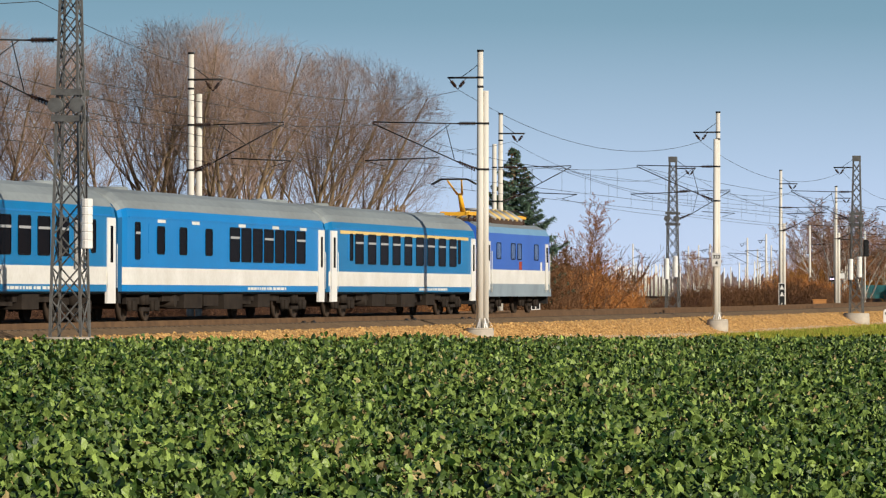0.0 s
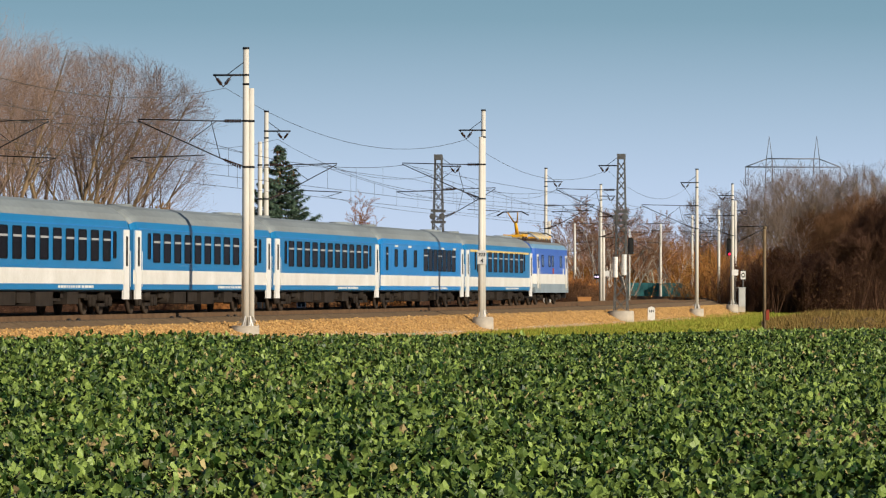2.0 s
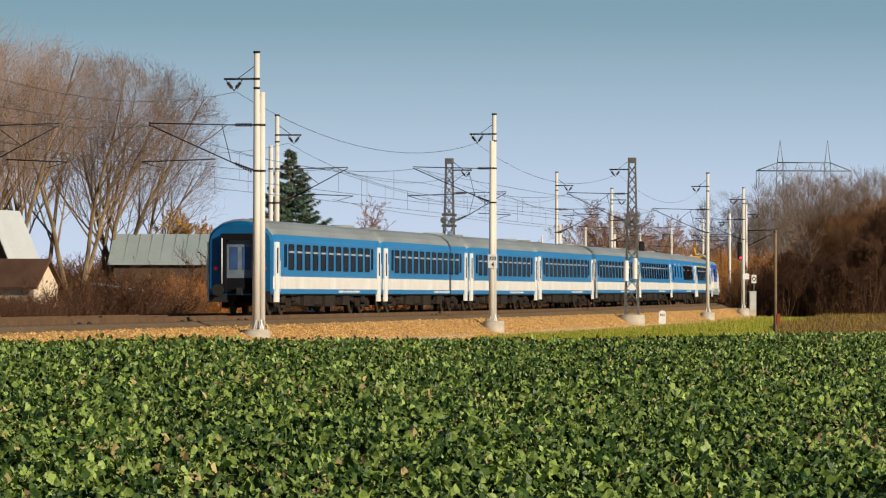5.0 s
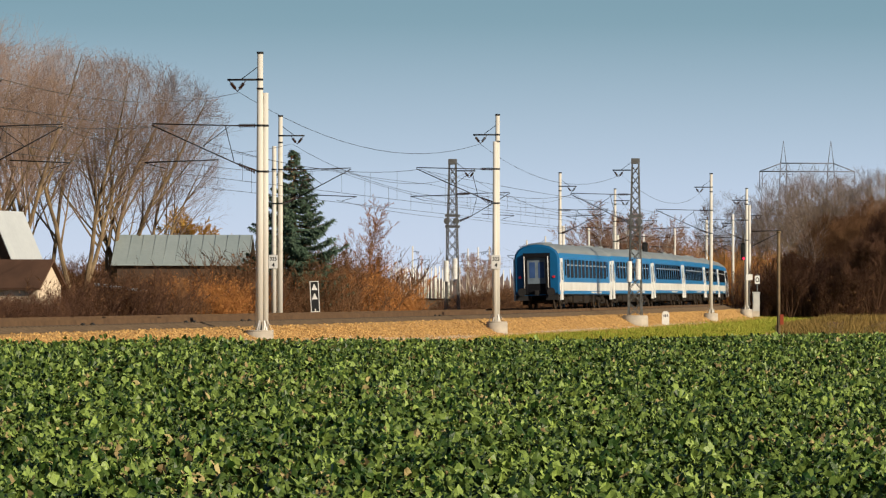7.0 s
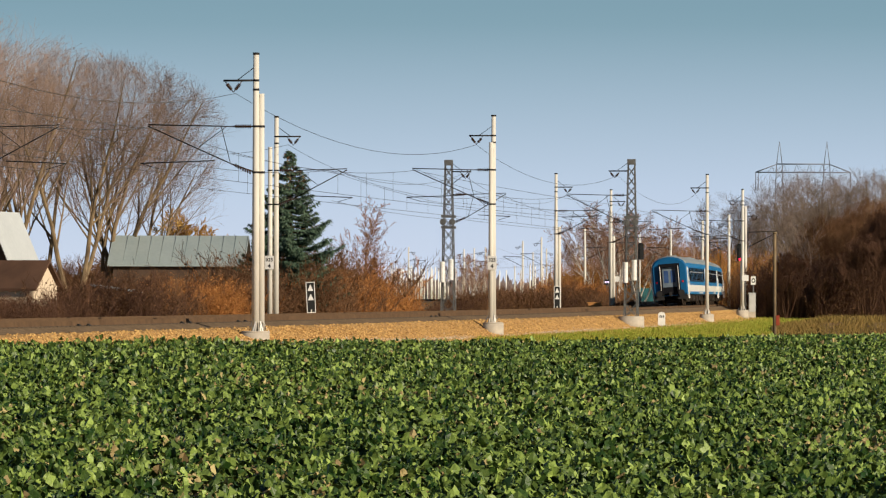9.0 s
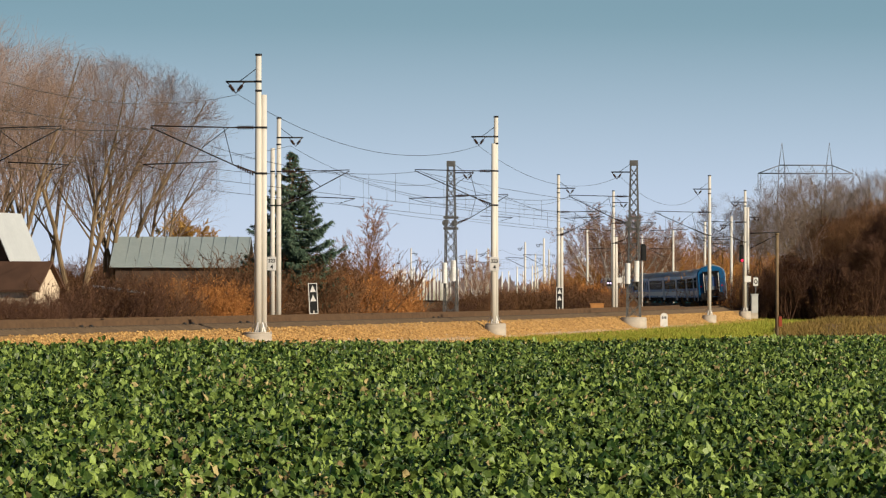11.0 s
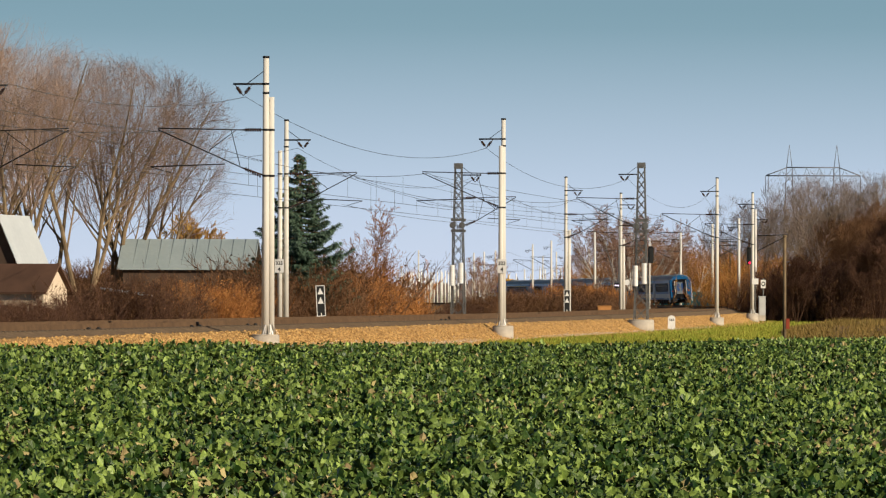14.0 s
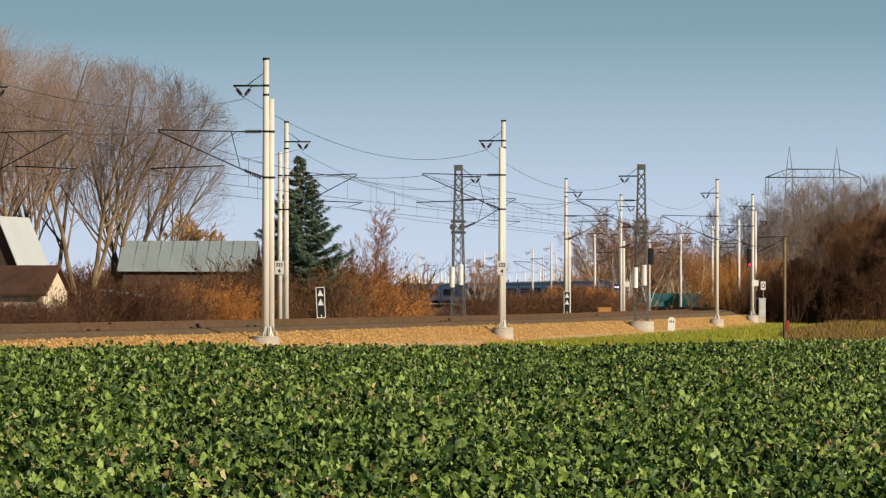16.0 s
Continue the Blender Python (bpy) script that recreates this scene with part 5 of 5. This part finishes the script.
# ---- small railway furniture ----
def marker_board():
    t = thing("marker_board", "black marker board with white triangles and border", "railway sign", "marker boards")
    bm = bmesh.new()
    tube(bm, (0, 0, 0), (0, 0, 0.45), 0.04, n=6)
    part("post", bm, M["concrete"], t)
    bm = bmesh.new()
    box(bm, -0.21, 0.21, -0.02, 0.02, 0.3, 1.9)
    part("board", bm, M["black"], t)
    for x0, x1, z0, z1 in ((-0.24, -0.20, 0.27, 1.93), (0.20, 0.24, 0.27, 1.93), (-0.2, 0.2, 0.27, 0.31), (-0.2, 0.2, 1.89, 1.93)):
        bm = bmesh.new()
        box(bm, x0, x1, -0.035, 0.03, z0, z1)
        part("border", bm, M["white"], t)
    for z in (1.45, 0.95):
        bm = bmesh.new()
        loft(bm, [[(-0.16, y, z), (0.16, y, z), (0.0, y, z + 0.36)] for y in (-0.035, -0.02)])
        bm.verts.ensure_lookup_table()
        bm.faces.new([bm.verts[i] for i in (0, 1, 2)])
        part("triangle", bm, M["white"], t)
    return t


mb = marker_board()
mb.matrix_basis = toward(559, 247, 0.45, 0) @ pose(0, 0, 0, 0, -3, 0)
copy_thing(mb, toward(993, 345, 0.45, 0))


def signal(x_off):
    t = thing("light_signal", "railway light signal with a dark head on a mast", "railway signal", "light signals")
    bm = bmesh.new()
    tube(bm, (0, 0, 0), (0, 0, 7.1), 0.08, n=8)
    part("mast", bm, M["concrete"], t)
    bm = bmesh.new()
    box(bm, x_off - 0.26, x_off + 0.26, -0.18, 0.1, 4.75, 6.2)
    tube(bm, (x_off, -0.12, 6.2), (x_off, -0.12, 6.3), 0.2, n=10)
    part("head", bm, M["black"], t)
    for z in (5.85, 5.5, 5.15):
        bm = bmesh.new()
        tube(bm, (x_off, -0.18, z), (x_off, -0.34, z), 0.11, n=10)
        part("hood", bm, M["black"], t)
    return t


sg = signal(0.1)
sg.matrix_basis = toward(1139, 430, 0.3)
sg2 = signal(-0.15)
sg2.matrix_basis = toward(1319, 408, 0.0)
bm = bmesh.new()
tube(bm, (-0.15, -0.19, 4.92), (-0.15, -0.22, 4.92), 0.12, n=12)
part("red_lamp", bm, M["red_light"], sg2, "lit red lamp")


# made-up post and head that carry a stopped train's violet-white headlights
ls = thing("shunting_signal", "added grey post with violet-white lights, standing in for far headlights", "railway signal")
bm = bmesh.new()
tube(bm, (0, 0, -0.3), (0, 0, 3.0), 0.07, n=8)
part("post", bm, M["steel"], ls)
bm = bmesh.new()
box(bm, -0.3, 0.3, -0.1, 0.1, 2.9, 3.5)
part("head", bm, M["black"], ls)
for x in (-0.14, 0.14):
    bm = bmesh.new()
    tube(bm, (x, -0.1, 3.2), (x, -0.16, 3.2), 0.11, n=12)
    part("lamp", bm, M["violet_light"], ls, "lit violet-white lamp")
ls.matrix_basis = toward(1081, 520, 0.0)


def cabinet(w, d, h, label, bearing, dist, z, m):
    t = thing("trackside_cabinet", label, "cabinet")
    bm = bmesh.new()
    box(bm, -w / 2, w / 2, -d / 2, d / 2, 0.1, h)
    bmesh.ops.bevel(bm, geom=bm.edges[:], offset=0.03, segments=2, affect="EDGES")
    part("body", bm, m, t)
    bm = bmesh.new()
    box(bm, -w / 2 - 0.05, w / 2 + 0.05, -d / 2 - 0.05, d / 2 + 0.05, h, h + 0.07)
    part("lid", bm, m, t)
    bm = bmesh.new()
    box(bm, -w / 2 + 0.06, w / 2 - 0.06, -d / 2 - 0.02, -d / 2, 0.3, h - 0.1)
    part("door", bm, m, t)
    bm = bmesh.new()
    box(bm, -w / 2, w / 2, -d / 2, d / 2, -0.4, 0.1)
    part("plinth", bm, M["base"], t)
    t.matrix_basis = toward(bearing, dist, z)
    return t


cabinet(0.62, 0.45, 1.75, "white metal trackside cabinet beside the signal", 1338, 414, 0.15, M["cabinet"])
cabinet(1.15, 0.8, 0.62, "low ochre boarded box beside the track", 1059, 395, 0.42, M["box_wood"])


rs = thing("ring_sign", "white square sign with a dark ring on a short post", "railway sign")
bm = bmesh.new()
tube(bm, (0, 0, 0), (0, 0, 3.6), 0.05, n=8)
part("post", bm, M["steel"], rs)
bm = bmesh.new()
box(bm, -0.22, 0.22, -0.09, -0.06, 2.7, 3.45)
part("board", bm, M["white"], rs)
bm = bmesh.new()
ring = [[(r * math.cos(a), y, 3.08 + r * 1.3 * math.sin(a)) for a in [0.3927 * i for i in range(16)]] for r, y in ((0.10, -0.09), (0.10, -0.10), (0.17, -0.10), (0.17, -0.09))]
loft(bm, ring)
part("ring", bm, M["black"], rs)
rs.matrix_basis = toward(1340, 418, 0.0)
for bearing, z, dist in ((1326, 3.0, 405), (1098, 3.0, 440)):
    lp = thing("location_plate", "small pale location plate on the mast", "sign", "location plates")
    bm = bmesh.new()
    box(bm, -0.28, 0.28, -0.02, 0.02, 0.0, 0.5)
    part("plate", bm, M["white"], lp)
    bm = bmesh.new()
    box(bm, -0.03, 0.03, 0.02, 0.06, -2.4, 0.5)
    part("post", bm, M["steel"], lp)
    lp.matrix_basis = toward(bearing, dist - 3, z)


def stone(bearing, dist, z):
    t = thing("distance_stone", "white rounded distance stone with dark bars", "distance stone")
    bm = bmesh.new()
    prof = [(-0.24, -0.3), (0.24, -0.3), (0.24, 0.55), (0.17, 0.68), (0.0, 0.73), (-0.17, 0.68), (-0.24, 0.55)]
    vs = loft(bm, [[(x, y, z) for x, z in prof] for y in (-0.09, 0.09)])
    bm.faces.new(vs[0]), bm.faces.new(vs[1][::-1])
    part("stone", bm, M["white"], t)
    bm = bmesh.new()
    for x in (-0.11, 0, 0.11):
        box(bm, x - 0.03, x + 0.03, -0.1, -0.088, 0.34, 0.5)
    part("mark", bm, M["black"], t)
    t.matrix_basis = toward(bearing, dist, z)


stone(1178, 308, -0.12)


def wood_post(bearing, dist, z, top):
    t = thing("wooden_post", "weathered wooden pole with a red box at the field edge", "post")
    bm = bmesh.new()
    tube(bm, (0, 0, -0.3), (0, 0, top), 0.10, 0.08, n=9)
    tube(bm, (0, 0, top), (0, 0, top + 0.12), 0.11, n=9)
    part("pole", bm, M["bark"], t)
    bm = bmesh.new()
    box(bm, 0.08, 0.26, -0.12, 0.12, 0.85, 1.4)
    part("box", bm, M["rust"], t, "small red box")
    t.matrix_basis = toward(bearing, dist, z)


wood_post(1378, 250, -0.75, 5.8)


dm = thing("distant_mast", "distant pale concrete catenary mast", "catenary mast", "distant masts")
bm = bmesh.new()
tube(bm, (0, 0, -0.3), (0, 0, 10.6), 0.19, 0.13, n=10)
part("pole", bm, M["concrete"], dm)
v_insulator(dm, 1, 9.6)
bm = bmesh.new()
tube(bm, (0, 0, 8.0), (3.2, 0, 8.1), 0.04, n=5)
tube(bm, (0, 0, 6.4), (3.2, 0, 8.0), 0.04, n=5)
part("cantilever_arm", bm, M["dark"], dm)
FAR_MASTS = [(932, 425), (950, 445), (965, 418), (974, 438), (1032, 432), (1042, 402), (1049, 425), (1086, 390), (1194, 402), (1250, 388), (1297, 378), (730, 436), (828, 440), (846, 438), (866, 436), (1326, 362)]
for i, (bearing, top) in enumerate(FAR_MASTS):
    t = dm if i == 0 else copy_thing(dm, Matrix())
    dist = 8.9 * FOCAL / (520.8 - top)  # its top stands at about 10.6 m
    t.matrix_basis = toward(bearing, dist, 0.0, 0 if i % 2 else 180)

hp = thing("hop_pole", "far slim white concrete pole of a hop garden", "pole", "hop garden poles")
bm = bmesh.new()
tube(bm, (0, 0, -0.5), (0, 0, 7.6), 0.17, 0.15, n=6)
part("pole", bm, M["white"], hp)
hp.matrix_basis = toward(700, 1000, 0.8)
rng = random.Random(2)
for i in range(40):
    bearing = 690 + i * 4.6 if i < 24 else 800 + (i - 24) * 13
    copy_thing(hp, toward(bearing + rng.uniform(-2, 2), rng.uniform(980, 1200), rng.uniform(0.2, 0.8)))

ct = thing("freight_container", "teal corrugated freight container on a siding", "container", "freight containers")
bm = bmesh.new()
box(bm, -2.4, 2.4, -1.2, 1.2, 0.0, 2.7)
part("body", bm, M["teal"], ct)
for k in range(17):
    bm = bmesh.new()
    x = -2.3 + k * 0.2875
    box(bm, x - 0.07, x + 0.07, -1.26, -1.2, 0.15, 2.6)
    part("rib", bm, M["teal"], ct)
ct.matrix_basis = toward(1163, 700, 0.1)
copy_thing(ct, toward(1219, 698, 0.1))

st = thing("station_sign", "blue station name board on two posts", "sign")
bm = bmesh.new()
box(bm, -1.6, 1.6, -0.04, 0.04, 2.2, 3.0)
part("board", bm, M["sign_blue"], st)
for x in (-1.3, 1.3):
    bm = bmesh.new()
    tube(bm, (x, 0.06, -0.3), (x, 0.06, 3.0), 0.05, n=6)
    part("post", bm, M["steel"], st)
st.matrix_basis = toward(1270, 640, 0.2)


# ---- far power pylon behind the wood ----
py = thing("power_pylon", "wide dark lattice power pylon behind the wood", "pylon")
for a, b, r in (((-10.3, 0, 29.5), (10.3, 0, 29.5), 0.14), ((-10.3, 0, 29.5), (-5.6, 0, 31.3), 0.12), ((10.3, 0, 29.5), (5.6, 0, 31.3), 0.12), ((-5.6, 0, 31.3), (5.6, 0, 31.3), 0.14),
                ((-10.3, 0, 29.5), (-10.3, 0, 25.6), 0.09), ((10.3, 0, 29.5), (10.3, 0, 25.6), 0.09), ((-9.7, 0, 29.5), (-9.7, 0, 26.0), 0.07)):
    bm = bmesh.new()
    tube(bm, a, b, r, n=5)
    part("beam", bm, M["pylon"], py)
for s in (-1, 1):
    for dx in (-0.9, 0.9):
        bm = bmesh.new()
        tube(bm, (s * 5.15 + dx * 2, 0, 0), (s * 5.15 + dx * 0.7, 0, 31.0), 0.12, n=5)
        tube(bm, (s * 5.15 + dx * 0.7, 0, 31.0), (s * 5.15, 0, 36.2), 0.10, 0.05, n=5)
        part("leg", bm, M["pylon"], py)
    for k in range(7):
        bm = bmesh.new()
        z = 20 + k * 1.6
        w = 0.7 + 1.3 * (31 - z) / 31
        tube(bm, (s * 5.15 - w, 0, z), (s * 5.15 + w * 0.95, 0, z + 1.6), 0.06, n=4)
        part("lattice_bar", bm, M["pylon"], py)
for k in range(14):
    bm = bmesh.new()
    x = -9 + k * 18 / 13
    tube(bm, (x, 0, 29.5), (x + (0.7 if k % 2 else -0.7), 0, 31.2 - max(0, abs(x) - 5.6) * 0.38), 0.06, n=4)
    part("lattice_bar", bm, M["pylon"], py)
py.matrix_basis = toward(1428, 1000, -1.0)


# ---- a low grassy bank at the field's far corner ----
M["brown_grass"] = mat("brown_grass", (0.30, 0.18, 0.06), (0.13, 0.11, 0.03), 0.2, 0.95, island=0.6)


def bank():
    rng = np.random.default_rng(17)
    bm = bmesh.new()
    rings = []
    for k in range(31):
        bearing = 1372 + k * 12
        ring = []
        for j in range(9):
            u = j / 8
            d = 292 + 40 * u
            z = -0.85 + 0.75 * math.sin(math.pi * u) * min(1, k / 8) * (1 + 0.3 * math.sin(k * 0.9) * math.sin(j)) + 0.35 * u
            ring.append(((bearing - 784) / FOCAL * d, d, z))
        rings.append(ring)
    loft(bm, rings, closed=False, smooth=True)
    tagged(part("bank", bm, M["brown_ground"]), "low bank of brown winter grass at the field corner", "bank", kind="structure")

    def where(r):
        bearing, u = r.uniform(1376, 1725), r.random()
        d = 292 + 40 * u
        return (bearing - 784) / FOCAL * d, d, -0.9 + 0.75 * math.sin(math.pi * u) * min(1, (bearing - 1372) / 96) + 0.35 * u

    blades("bank_grass", "rough brown winter grass on the bank", 16000, where, 0.15, 0.5, M["brown_grass"], 0.03, 18)


bank()


# ---- axle counters beside the near rail ----
for k, bearing in enumerate((340, 162, 440, 778)):
    s = min((abs(784 + FOCAL * line(q, 1.3)[0] / line(q, 1.3)[1] - bearing), q) for q in np.arange(-20, 140, 0.5))[1]
    ac = thing("axle_counter", "small black axle counter heads beside the rail", "axle counter", "axle counters")
    for dx in (-0.55, 0.55):
        bm = bmesh.new()
        box(bm, -0.06, 0.06, dx * 1.3 - 0.14, dx * 1.3 + 0.14, 0.0, 0.17)
        bmesh.ops.bevel(bm, geom=bm.edges[:], offset=0.03, segments=2, affect="EDGES")
        part("head", bm, M["black"], ac)
    ac.matrix_basis = beside(s, 1.2, 0.5)

# ---- sleepers of the near track ----
def sleepers():
    bm = bmesh.new()
    box(bm, -1.30, 1.30, -0.13, 0.13, -0.36, -0.165)
    me = mesh_of("sleeper", bm, M["sleeper"])
    track = bpy.data.objects["near_track"]
    rest_v, rest_f = [], []
    s = -40.0
    while s < 330:
        x, y, th = line(s)
        m = pose(x, y, RAIL + 0.75 * cant(s), 0, -math.degrees(cant(s)), -math.degrees(th))
        if -10 < s < 168:
            ob = new("sleeper", me)
            ob.parent = track
            ob.matrix_basis = m
        else:
            b = len(rest_v)
            rest_v += [tuple(m @ v.co) for v in me.vertices]
            rest_f += [tuple(b + i for i in p.vertices) for p in me.polygons]
        s += 0.6
    tagged(raw("sleeper_rows", rest_v, rest_f, M["sleeper"], track), kind="stuff")


sleepers()
motions()
